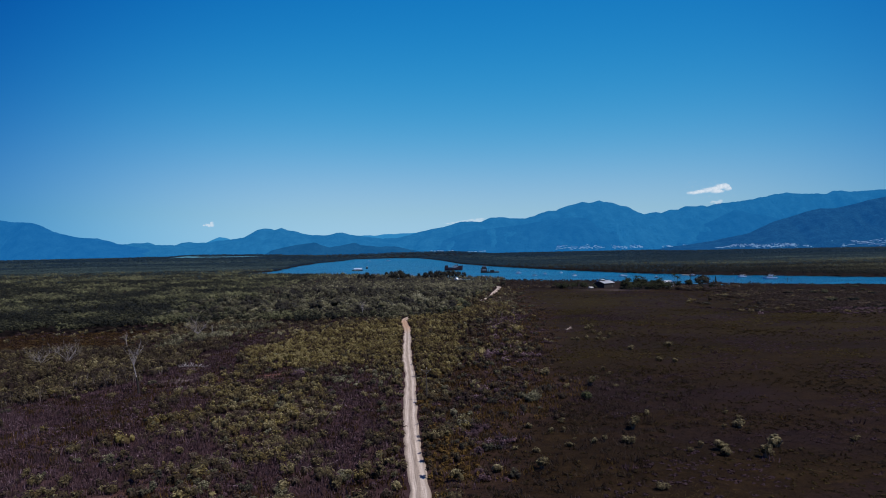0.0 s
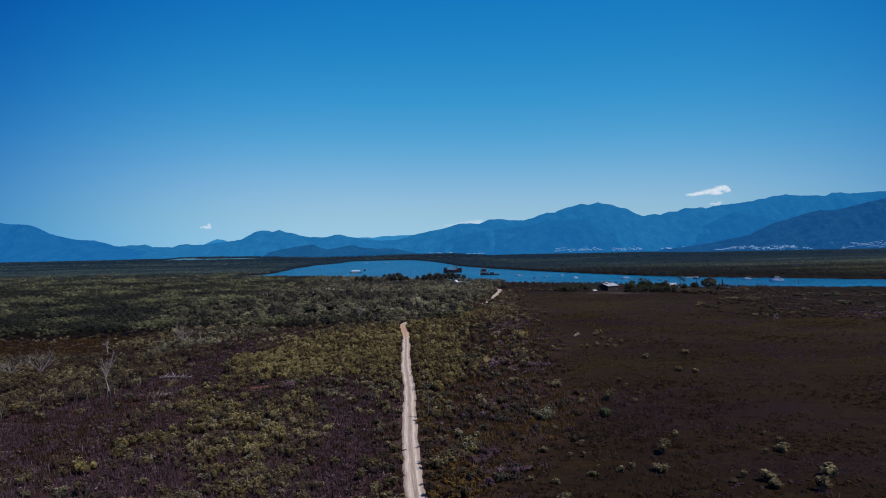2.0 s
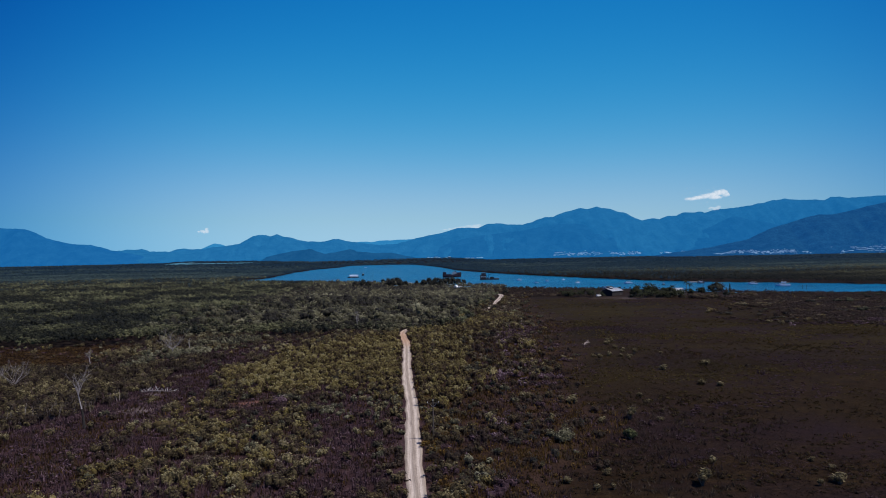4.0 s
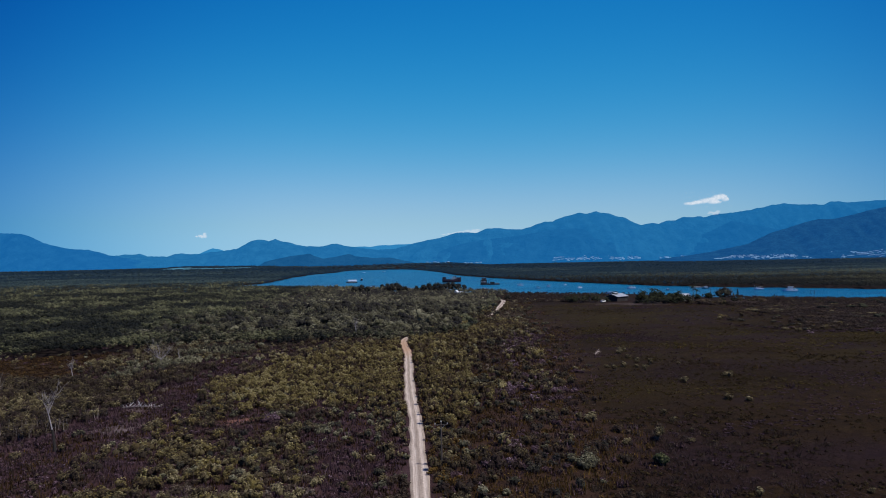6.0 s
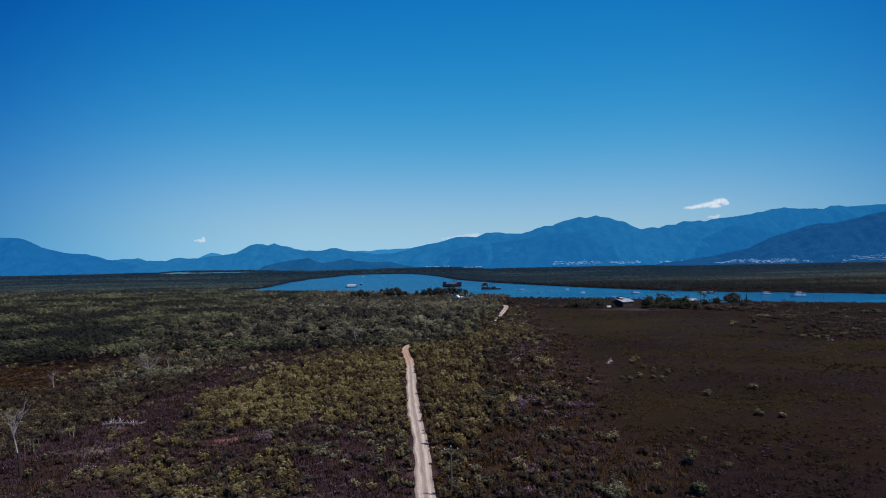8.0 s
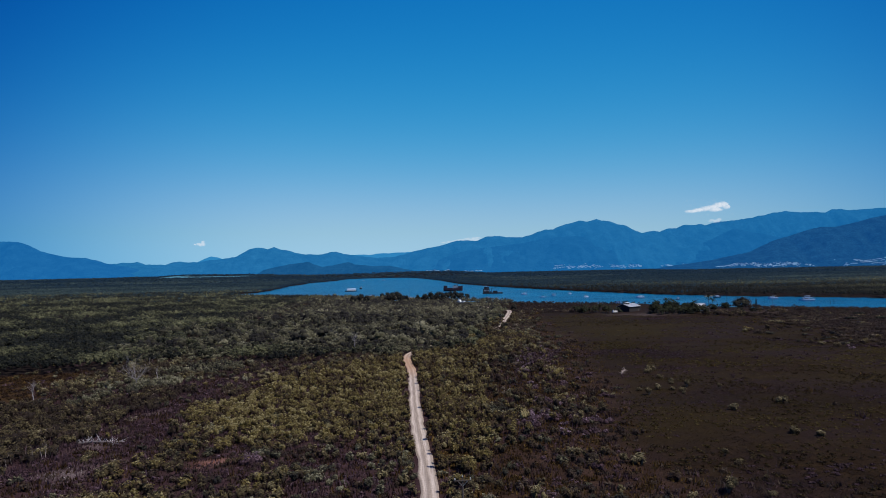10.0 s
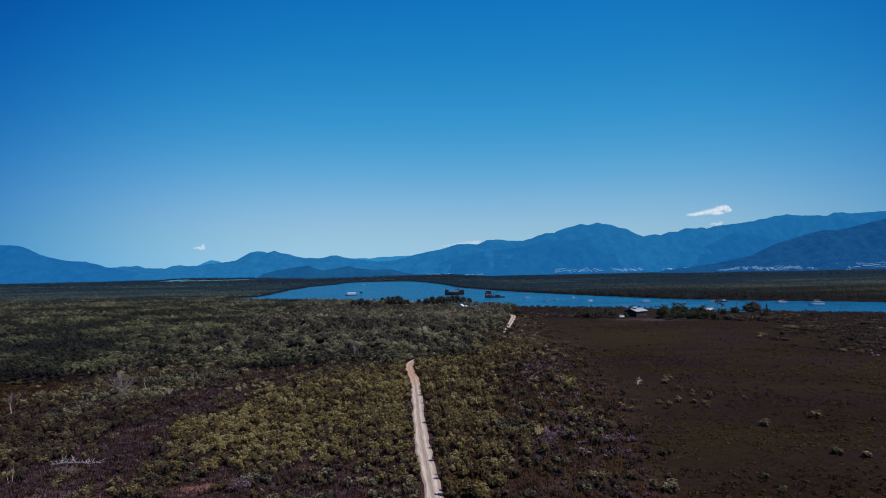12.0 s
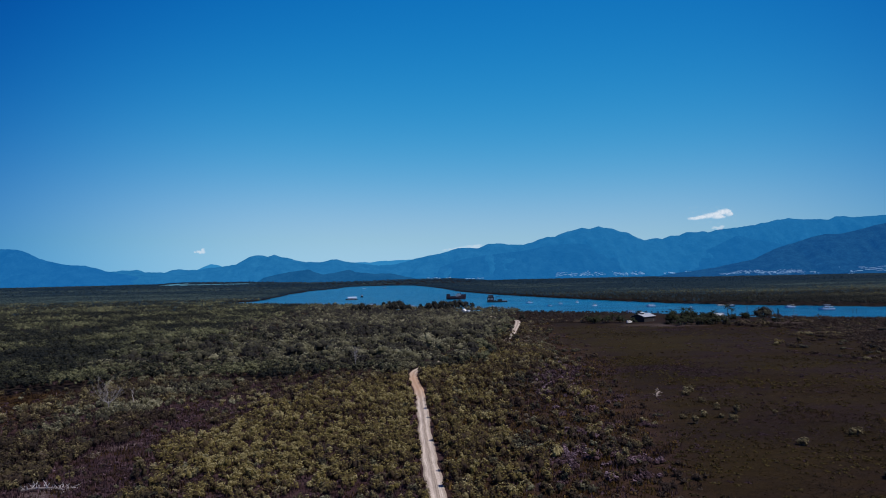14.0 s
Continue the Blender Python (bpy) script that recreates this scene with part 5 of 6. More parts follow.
# ---- trees and palms round the houses ----
def garden_tree(name, m, tall, r, mat, label, seed, t0=0.4, group="", heads=16, leaves=22, size=0.36, lowest=0.3):
    rng = np.random.default_rng(seed)
    t = empty(name, m, label, "tree", group)
    part("trunk", tube(bmesh.new(), [(0, 0, -0.3), (0.1, 0, tall * 0.3), (0.0, 0.1, tall * 0.7)], [0.28, 0.2, 0.08], 8), P_TRUNK, t)
    for k in range(4):
        a = 6.28 * k / 4 + rng.uniform(-0.5, 0.5)
        part("limb", tube(bmesh.new(), [(0.05, 0, tall * 0.28), (0.4 * r * math.cos(a), 0.4 * r * math.sin(a), tall * 0.5), (0.7 * r * math.cos(a), 0.7 * r * math.sin(a), tall * 0.68)], [0.13, 0.09, 0.03], 6), P_TRUNK, t)
    d = rng.normal(size=(heads, 3))
    d /= np.linalg.norm(d, axis=1)[:, None]
    d[:, 2] = np.abs(d[:, 2]) * 1.2 - (0.2 if tall > 1.2 * r else 0.5)
    cz = tall * (lowest + (1 - lowest) * (0.4 if tall > 1.2 * r else 0.3))
    half = tall * (1 - lowest) * 0.55
    cen = np.c_[d[:, 0] * r * 0.66, d[:, 1] * r * 0.66, cz + d[:, 2] * half * 0.75]
    rad = np.c_[np.full((heads, 2), r * 0.42), np.full(heads, half * 0.42)] * rng.uniform(0.6, 1.3, (heads, 1))
    leaf_part("crown", t, mat, cen, rad, t0 + 0.3 * (rng.random(heads) - 0.5), leaves, size, seed + 5)
    return t


def palm(m, tall, seed, label, group="palms by the houses"):
    rng = random.Random(seed)
    t = empty("palm_tree", m, label, "palm tree", group)
    lean = rng.uniform(-0.6, 0.6)
    part("trunk", tube(bmesh.new(), [(0, 0, -0.3), (lean * 0.3, 0, tall * 0.4), (lean, 0, tall)], [0.24, 0.18, 0.13], 8), P_TRUNK, t)
    for k in range(17):
        a, rise_ = 6.28 * k / 17 * 2 + rng.uniform(-0.2, 0.2), rng.uniform(0.2, 1.9)
        L = rng.uniform(3.4, 4.9)
        bm = bmesh.new()
        ca, sa = math.cos(a), math.sin(a)
        spine = []
        for i in range(6):
            u = i / 5
            spine.append(Vector((lean + ca * L * u, sa * L * u, tall + rise_ * L * 0.7 * u - L * 0.8 * u ** 2.2)))
        for i in range(5):
            w0, w1 = (0.1, 0.34, 0.44, 0.4, 0.26, 0.05)[i], (0.1, 0.34, 0.44, 0.4, 0.26, 0.05)[i + 1]
            for sgn in (-1, 1):
                e0, e1 = Vector((-sa * w0 * sgn, ca * w0 * sgn, -0.5 * w0)), Vector((-sa * w1 * sgn, ca * w1 * sgn, -0.5 * w1))
                bm.faces.new([bm.verts.new(q) for q in (spine[i], spine[i + 1], spine[i + 1] + e1, spine[i] + e0)])
        part("frond", bm, M_PALM, t)
    return t


def cone_pine(m, tall, seed):
    rng = np.random.default_rng(seed)
    t = empty("pine_tree", m, "narrow dark conical pine near the shore", "tree")
    part("trunk", tube(bmesh.new(), [(0, 0, -0.3), (0, 0, tall * 0.5), (0, 0, tall * 0.97)], [0.2, 0.12, 0.03], 7), P_TRUNK, t)
    n = 26
    u = np.linspace(0.08, 0.98, n)
    a = np.arange(n) * 2.4
    r = tall * 0.2 * (1 - u) + 0.12
    cen = np.c_[np.cos(a) * r * 0.55, np.sin(a) * r * 0.55, u * tall]
    leaf_part("crown", t, M_CASUARINA, cen, np.c_[r * 0.7, r * 0.7, np.full(n, tall * 0.05)], 0.4 + 0.2 * (rng.random(n) - 0.5), 16, 0.25, seed)
    return t


rt = random.Random(31)
CAS = "casuarinas by the boat sheds"
for x_, y_, h_ in ((8, 893, 10), (14, 905, 11.5), (19, 890, 11), (24, 900, 12.5), (30, 908, 12), (33, 893, 11), (38, 902, 10), (44, 896, 8.5), (4, 884, 9), (-7, 898, 9), (-14, 905, 8), (-50, 995, 9.5), (-57, 1002, 9), (-43, 992, 9), (-64, 1005, 8), (-88, 872, 11), (-80, 878, 11.5), (-73, 868, 9.5), (-49, 880, 10.5), (-44, 874, 12), (-39, 882, 13), (-34, 876, 11), (-28, 884, 9), (-5, 876, 10), (1, 880, 12), (9, 878, 11.5), (16, 874, 9.5)):
    garden_tree("casuarina_tree", pose(x_, y_, 0, 0, 0, rt.uniform(0, 360)), h_ * 1.12, h_ * 0.5, M_CASUARINA, "dark feathery casuarina tree near the shore", int(1000 + x_ * 3 + y_), 0.36, CAS, 16, 14, 0.55, 0.05)
YT = "garden trees round the riverside houses"
for x_, y_, h_, r_, t_ in ((180, 630, 8, 4.2, 0.3), (185, 637, 9.5, 4.6, 0.5), (192, 629, 10.5, 5, 0.55), (199, 634, 9.5, 4.4, 0.42), (206, 628, 8.5, 4, 0.3), (213, 634, 8, 3.6, 0.34), (139, 656, 5.4, 3.2, 0.36), (147, 651, 5.2, 3.2, 0.32),
                           (131, 661, 4.4, 3.0, 0.34), (174, 688, 8, 3.6, 0.3), (126, 664, 5.5, 3.4, 0.3), (189, 622, 6, 3.6, 0.48), (202, 622, 6, 3.2, 0.36), (218, 640, 7, 3, 0.3), (209, 639, 7.5, 3.4, 0.42), (223, 634, 4.6, 2.8, 0.4), (234, 640, 5.5, 3, 0.36), (244, 642, 7, 3.6, 0.4), ):
    garden_tree("garden_tree", pose(x_, y_, 0, 0, 0, rt.uniform(0, 360)), h_, r_, M_GARDEN, "bushy green garden tree beside the riverside houses", int(2000 + x_ * 3 + y_), t_, YT, 26, 30, 0.38, 0.02)
for x_, y_, h_, r_ in ((128, 655, 2.6, 3.2), (178, 625, 3, 3.4), (184, 620, 3.2, 3.4), (191, 617, 3, 3.2), (198, 617, 3, 3.4), (205, 616, 2.8, 3.2), (211, 620, 3, 3), (246, 622, 3, 3.6), (258, 622, 3, 3.4)):
    garden_tree("bush", pose(x_, y_, 0, 0, 0, rt.uniform(0, 360)), h_ * 1.5, r_ * 1.15, M_GARDEN, "dense dark green bush below the garden trees", int(2700 + x_ * 3 + y_), 0.26, "dense bushes below the garden trees", 14, 18, 0.34, 0.02)
garden_tree("garden_tree", pose(252, 629, 0), 11.5, 7.6, M_CASUARINA, "large dark spreading tree near the shore", 2901, 0.45, "", 20, 34, 0.5, 0.04)
garden_tree("garden_tree", pose(75, 694, 0), 6.5, 3.3, M_CASUARINA, "dark round tree beside the end of the track", 2902, 0.4, "", 16, 22, 0.4, 0.05)
cone_pine(pose(267, 636, 0), 9.5, 33)
MOUND = "dry brown bushes in front of the houses"
for x_, y_, h_, r_ in ((214, 606, 4.6, 4.4), (221, 602, 5.2, 5.2), (228, 607, 5.0, 4.6), (234, 604, 4.4, 4.2), (264, 624, 4.0, 3.8), (241, 612, 4.6, 4.0), (270, 618, 3.6, 3.4), (278, 622, 3.4, 3.6)):
    garden_tree("bush", pose(x_, y_, 0, 0, 0, rt.uniform(0, 360)), h_, r_, M_DRYSHRUB, "low dry brown bush on the yard edge", int(2500 + x_ * 3 + y_), 0.5, MOUND, 14, 20, 0.34, 0.02)
for x_, y_, h_ in ((150, 655, 6.5), (144, 660, 7), (137, 650, 6), (210, 617, 6), (200, 641, 9), (187, 644, 8.5), (196, 620, 5), (204, 618, 5.5), (209, 622, 4.6), (216, 625, 6), (236, 655, 11), (247, 645, 17.5), (128, 652, 4.5), (246, 650, 6.5), (122, 660, 6), (132, 664, 7), (147, 652, 6), (181, 626, 7.5), (194, 640, 9.5), (213, 630, 8), (221, 636, 6.5), (229, 638, 6), (236, 648, 9), (180, 611, 5), (194, 611, 6), (213, 606, 5), (184, 616, 6.5), (198, 613, 6.5), (131, 642, 5), (146, 637, 5), (153, 638, 5.5), (125, 648, 6)):
    palm(pose(x_, y_, 0, 0, 0, rt.uniform(0, 360)), h_ * (0.66 if h_ < 8 else 1), int(x_ + y_), "tall slender palm above the shore trees" if h_ > 8 else "short palm with drooping fronds by the houses")


# ---- houses ----
def window_part(parent, x, y, z, w, h, face):
    """A window let into a wall; face: the way it looks, as a turn in degrees."""
    t = math.radians(face)
    fr = part("window", box(bmesh.new(), x, y, z, w + 0.16, 0.1, h + 0.16, face), P_WHITE, parent)
    part("pane", box(bmesh.new(), x + 0.05 * math.sin(t), y - 0.05 * math.cos(t), z, w, 0.06, h, face), P_GLASS, fr, "dark glass pane")


def ribs(bm, a, b, c, d, n, lift=0.05):
    """Standing seams on a roof sheet between its eaves a-b and its ridge d-c."""
    for k in range(n + 1):
        u = k / n
        p, q = Vector(a).lerp(Vector(b), u), Vector(d).lerp(Vector(c), u)
        tube(bm, [p + Vector((0, 0, lift)), q + Vector((0, 0, lift))], [0.04, 0.04], 4)
    return bm


def gable_house(name, m, label, width, depth, eave, ridge, wall, roof, windows, posts=0, lantern=False, category="house", trim=None):
    """Walls under a gable roof whose ridge runs along the width."""
    h = empty(name, m, label, category)
    w2, d2, t = width / 2, depth / 2, 0.2
    for s_ in (-1, 1):
        part("wall", box(bmesh.new(), 0, s_ * (d2 - t / 2), eave / 2 - 0.1, width - 2 * t, t, eave + 0.2), wall, h)
        bm = bmesh.new()
        prof = [(-d2, -0.2), (d2, -0.2), (d2, eave), (0, ridge - 0.12), (-d2, eave)]
        f0 = [bm.verts.new((s_ * w2, y, z)) for y, z in prof]
        f1 = [bm.verts.new((s_ * (w2 - t), y, z)) for y, z in prof]
        bm.faces.new(f0)
        bm.faces.new(f1[::-1])
        for i in range(5):
            bm.faces.new((f0[i], f1[i], f1[(i + 1) % 5], f0[(i + 1) % 5]))
        part("gable_wall", bm, wall, h)
        e, k = 0.7, (ridge - eave) / d2
        a, b = (-w2 - 0.5, s_ * (d2 + e), eave - e * k), (w2 + 0.5, s_ * (d2 + e), eave - e * k)
        c, d = (w2 + 0.5, 0, ridge), (-w2 - 0.5, 0, ridge)
        sheet = part("roof_sheet", plate(bmesh.new(), (a, b, c, d), 0.1), roof, h)
        part("seam", ribs(bmesh.new(), a, b, c, d, int(width / 0.9)), roof, sheet)
        part("gutter", tube(bmesh.new(), [(-w2 - 0.5, s_ * (d2 + e + 0.08), eave - e * k - 0.08), (w2 + 0.5, s_ * (d2 + e + 0.08), eave - e * k - 0.08)], [0.09, 0.09], 6), trim or P_WHITE, h)
    part("ridge_cap", box(bmesh.new(), 0, 0, ridge + 0.05, width + 1.0, 0.4, 0.08), roof, h)
    for x, z, w, hh in windows:
        window_part(h, x, -d2 - 0.01, z, w, hh, 0)
    door = part("door", box(bmesh.new(), width * 0.32, -d2 - 0.02, 1.0, 0.95, 0.08, 2.05), P_TIMBER, h)
    part("handle", box(bmesh.new(), width * 0.32 + 0.36, -d2 - 0.09, 1.0, 0.05, 0.08, 0.14), P_STEEL, door)
    for k in range(posts):
        x = -w2 + 0.3 + (width - 0.6) * k / max(1, posts - 1)
        part("verandah_post", box(bmesh.new(), x, -d2 - 2.6, 1.35, 0.14, 0.14, 2.9), P_WHITE, h)
    if posts:
        part("verandah_roof", plate(bmesh.new(), ((-w2 - 0.3, -d2 - 3.0, 2.75), (w2 + 0.3, -d2 - 3.0, 2.75), (w2 + 0.3, -d2 + 0.0, 3.35), (-w2 - 0.3, -d2 + 0.0, 3.35)), 0.1), roof, h)
    if lantern:
        for s_ in (-1, 1):
            part("lantern_wall", box(bmesh.new(), -width * 0.2, s_ * 1.6, ridge + 0.2, width * 0.24, 0.12, 1.2), wall, h)
            part("lantern_roof", plate(bmesh.new(), ((-width * 0.35, s_ * 2.2, ridge + 0.72), (-width * 0.05, s_ * 2.2, ridge + 0.72), (-width * 0.05, 0, ridge + 1.35), (-width * 0.35, 0, ridge + 1.35)), 0.08), roof, h)
    return h


gable_house("house", pose(169.0, 661, 0, 0, 0, 43), "large dark timber riverside shed house with pale metal roof", 17.5, 11.5, 4.5, 6.6, P_DARKWALL, P_ROOF,
            (), 0, True, trim=P_TIMBER)
gable_house("house", pose(226, 652, 0, 0, 0, 8), "white two-storey riverside house with small pale roof", 9.5, 6, 4.9, 6.0, P_WHITE, P_ROOF,
            ((-3.6, 4.0, 1.5, 1.2), (-1.0, 4.0, 1.5, 1.2), (1.8, 4.0, 1.5, 1.2), (4.0, 4.0, 1.1, 1.2), (-3.2, 1.4, 1.8, 1.3), (-0.4, 1.4, 1.8, 1.3)), 4)
gable_house("boat_shed", pose(33, 852, 0, 0, 0, 62), "small white gabled shed under casuarinas", 4.4, 4.2, 2.6, 4.2, P_WHITE, P_WHITE, ((-1.5, 1.6, 1.0, 0.9),), 0, False, "shed")
gable_house("boat_shed", pose(37.8, 851, 0, 0, 0, 50), "low white shed beside a gabled shed", 3.2, 2.8, 2.2, 3.0, P_WHITE, P_ROOF, ((-1.2, 1.3, 0.9, 0.8),), 0, False, "shed")


def parked_van(m):
    c = empty("van", m, "white van parked beside the dark house", "van")
    body = bmesh.new()
    box(body, 0, 0, 1.0, 4.9, 1.85, 1.3, 0, 0.18)
    box(body, -0.5, 0, 1.8, 3.6, 1.7, 0.7, 0, 0.2)
    part("body", body, P_WHITE, c)
    for s_ in (-1, 1):
        part("side_window", box(bmesh.new(), -0.4, s_ * 0.86, 1.8, 2.8, 0.04, 0.42), P_GLASS, c)
        for x in (-1.5, 1.5):
            w = part("wheel", tube(bmesh.new(), [(x, s_ * 0.7, 0.35), (x, s_ * 0.95, 0.35)], [0.35, 0.35], 14), P_RUBBER, c)
            part("rim", tube(bmesh.new(), [(x, s_ * 0.94, 0.35), (x, s_ * 0.97, 0.35)], [0.2, 0.2], 12), P_STEEL, w)
    part("windscreen", box(bmesh.new(), 1.33, 0, 1.78, 0.06, 1.5, 0.45), P_GLASS, c)
    return c


parked_van(pose(153, 646, 0, 0, 0, 20))


# ---- boats ----
WATER = -1.1



def hull_mesh(length, beam, free, draft=0.5, sheer=0.35, stern=0.8):
    """A boat hull, bow towards +x: sections from stern to bow."""
    bm = bmesh.new()
    rows = []
    for i in range(9):
        u = i / 8
        half = beam / 2 * (stern + (1 - stern) * min(1, u * 2.5)) * (1 - max(0, (u - 0.45) / 0.55) ** 2.2)
        half = max(half, 0.03)
        deck = free * (1 + sheer * (u - 0.35) ** 2 * 2.4)
        x = (u - 0.5) * length
        rake = 0.09 * length * max(0, u - 0.6)
        rows.append([bm.verts.new(q) for q in ((x - rake, 0, -draft), (x - rake * 0.5, -half * 0.8, -draft * 0.4), (x, -half, deck * 0.45), (x, -half, deck), (x, -half * 0.9, deck), (x, 0, deck - 0.05),
                                               (x, half * 0.9, deck), (x, half, deck), (x, half, deck * 0.45), (x - rake * 0.5, half * 0.8, -draft * 0.4))])
    n = len(rows[0])
    for a, b in zip(rows, rows[1:]):
        for k in range(n):
            bm.faces.new((a[k], a[(k + 1) % n], b[(k + 1) % n], b[k]))
    bm.faces.new(rows[0][::-1])
    bm.faces.new(rows[-1])
    return bm


def motor_boat(m, length, label, hull=None, flybridge=False, group="moored boats on the estuary"):
    b = empty("motor_boat", m, label, "boat", group)
    beam, free = length * 0.3, 0.6 + length * 0.07
    part("hull", hull_mesh(length, beam, free), hull or P_BOAT, b)
    part("cabin", box(bmesh.new(), length * 0.03, 0, free + 0.7, length * 0.42, beam * 0.68, 1.5, 0, 0.15), P_BOAT, b)
    for s_ in (-1, 1):
        part("side_window", box(bmesh.new(), length * 0.03, s_ * beam * 0.345, free + 0.95, length * 0.34, 0.04, 0.5), P_GLASS, b)
    part("windscreen", box(bmesh.new(), length * 0.245, 0, free + 0.95, 0.06, beam * 0.56, 0.5), P_GLASS, b)
    part("canopy", plate(bmesh.new(), ((-length * 0.42, -beam * 0.36, free + 1.75), (-length * 0.15, -beam * 0.36, free + 1.8), (-length * 0.15, beam * 0.36, free + 1.8), (-length * 0.42, beam * 0.36, free + 1.75)), 0.06), P_CREAM, b)
    for s_ in (-1, 1):
        part("canopy_post", tube(bmesh.new(), [(-length * 0.4, s_ * beam * 0.33, free - 0.1), (-length * 0.4, s_ * beam * 0.33, free + 1.72)], [0.04, 0.04], 6), P_STEEL, b)
    if flybridge:
        part("flybridge", box(bmesh.new(), -length * 0.04, 0, free + 2.0, length * 0.3, beam * 0.58, 1.1, 0, 0.12), P_BOAT, b)
        part("bridge_window", box(bmesh.new(), length * 0.115, 0, free + 2.1, 0.05, beam * 0.5, 0.45), P_GLASS, b)
        part("hard_top", plate(bmesh.new(), ((-length * 0.24, -beam * 0.34, free + 3.5), (length * 0.12, -beam * 0.34, free + 3.5), (length * 0.12, beam * 0.34, free + 3.5), (-length * 0.24, beam * 0.34, free + 3.5)), 0.1), P_BOAT, b)
        for x in (-0.2, 0.09):
            for s_ in (-1, 1):
                part("top_post", tube(bmesh.new(), [(length * x, s_ * beam * 0.27, free + 2.4), (length * x, s_ * beam * 0.27, free + 3.45)], [0.05, 0.05], 6), P_BOAT, b)
    part("aerial", tube(bmesh.new(), [(0, 0, free + 1.4), (0, 0, free + (5.5 if flybridge else 3.4))], [0.05, 0.03], 6), P_STEEL, b)
    return b


def yacht(m, length, label, group="moored yachts on the estuary"):
    b = empty("yacht", m, label, "yacht", group)
    beam, free = length * 0.28, 1.0
    part("hull", hull_mesh(length, beam, free, 0.7, 0.3, 0.55), P_BOAT, b)
    part("cabin", box(bmesh.new(), 0.3, 0, free + 0.3, length * 0.36, beam * 0.55, 0.7, 0, 0.15), P_BOAT, b)
    for s_ in (-1, 1):
        part("side_window", box(bmesh.new(), 0.3, s_ * beam * 0.278, free + 0.38, length * 0.28, 0.03, 0.25), P_GLASS, b)
    mast = part("mast", tube(bmesh.new(), [(length * 0.1, 0, free), (length * 0.1, 0, free + length * 1.25)], [0.12, 0.08], 7), P_STEEL, b)
    part("spreader", box(bmesh.new(), length * 0.1, 0, free + length * 0.75, 0.08, beam * 0.5, 0.06), P_STEEL, mast)
    part("boom", tube(bmesh.new(), [(length * 0.1, 0, free + 1.6), (-length * 0.32, 0, free + 1.5)], [0.14, 0.12], 7), P_NAVY, b, "furled sail on the boom")
    return b


motor_boat(pose(387, 775, WATER, 0, 0, 170), 15.5, "large white flybridge cruiser moored on the estuary", None, True)
for x_, y_, L_, a_, h_ in ((379, 828, 11, 175, None), (338, 877, 9.5, 10, P_NAVY), (203, 962, 7, 15, None), (173, 1031, 6.5, 170, None), (140, 1090, 9.5, 178, None), (77, 977, 7.5, 8, P_NAVY), (200, 800, 9, 160, None),
                           (258, 914, 11, 178, None), (-180, 2795, 18, 175, None), (-254, 2753, 12, 5, None), (205, 1072, 5, 10, None), (284, 856, 4.5, 20, P_NAVY)):
    motor_boat(pose(x_, y_, WATER, 0, 0, a_), L_, "navy hulled motor boat moored on the estuary" if h_ else ("small white dinghy cruiser on the water" if L_ < 7 else "white motor boat moored on the estuary"), h_)
for x_, y_, L_, a_ in ((304, 680, 8.6, 172), (-92, 1150, 11, 20), (-66, 1120, 10, 150), (-30, 1065, 11, 30), (-2, 1010, 10, 160), (7, 1030, 11, 10), (150, 985, 7, 165)):
    yacht(pose(x_, y_, WATER, 0, 0, a_), L_, "white yacht with bare mast moored on the estuary")


def mooring_pile(m):
    p = empty("mooring_pile", m, "slim dark mooring pile standing in the water", "mooring pile", "mooring piles by the near shore")
    part("pile", tube(bmesh.new(), [(0, 0, -2.5), (0, 0, 4.2)], [0.2, 0.16], 8), P_TIMBER, p)
    part("cap", tube(bmesh.new(), [(0, 0, 4.2), (0, 0, 4.45)], [0.2, 0.05], 8), P_STEEL, p)
    return p


pile = mooring_pile(pose(374, 712, WATER))
copy_thing(pile, pose(380, 716, WATER))


def pontoon(m):
    p = empty("pontoon", m, "low flat brown pontoon moored by the far bank", "pontoon")
    part("deck", box(bmesh.new(), 0, 0, 0.9, 10, 3.2, 0.25, 0, 0.04), P_CREAM, p)
    for y in (-1.1, 1.1):
        part("float", tube(bmesh.new(), [(-4.8, y, 0.35), (4.8, y, 0.35)], [0.45, 0.45], 10), P_STEEL, p)
    for x in (-4.5, 4.5):
        part("bollard", tube(bmesh.new(), [(x, 0, 1.0), (x, 0, 1.6)], [0.12, 0.14], 8), P_BLACK, p)


pontoon(pose(339, 905, WATER, 0, 0, 175))


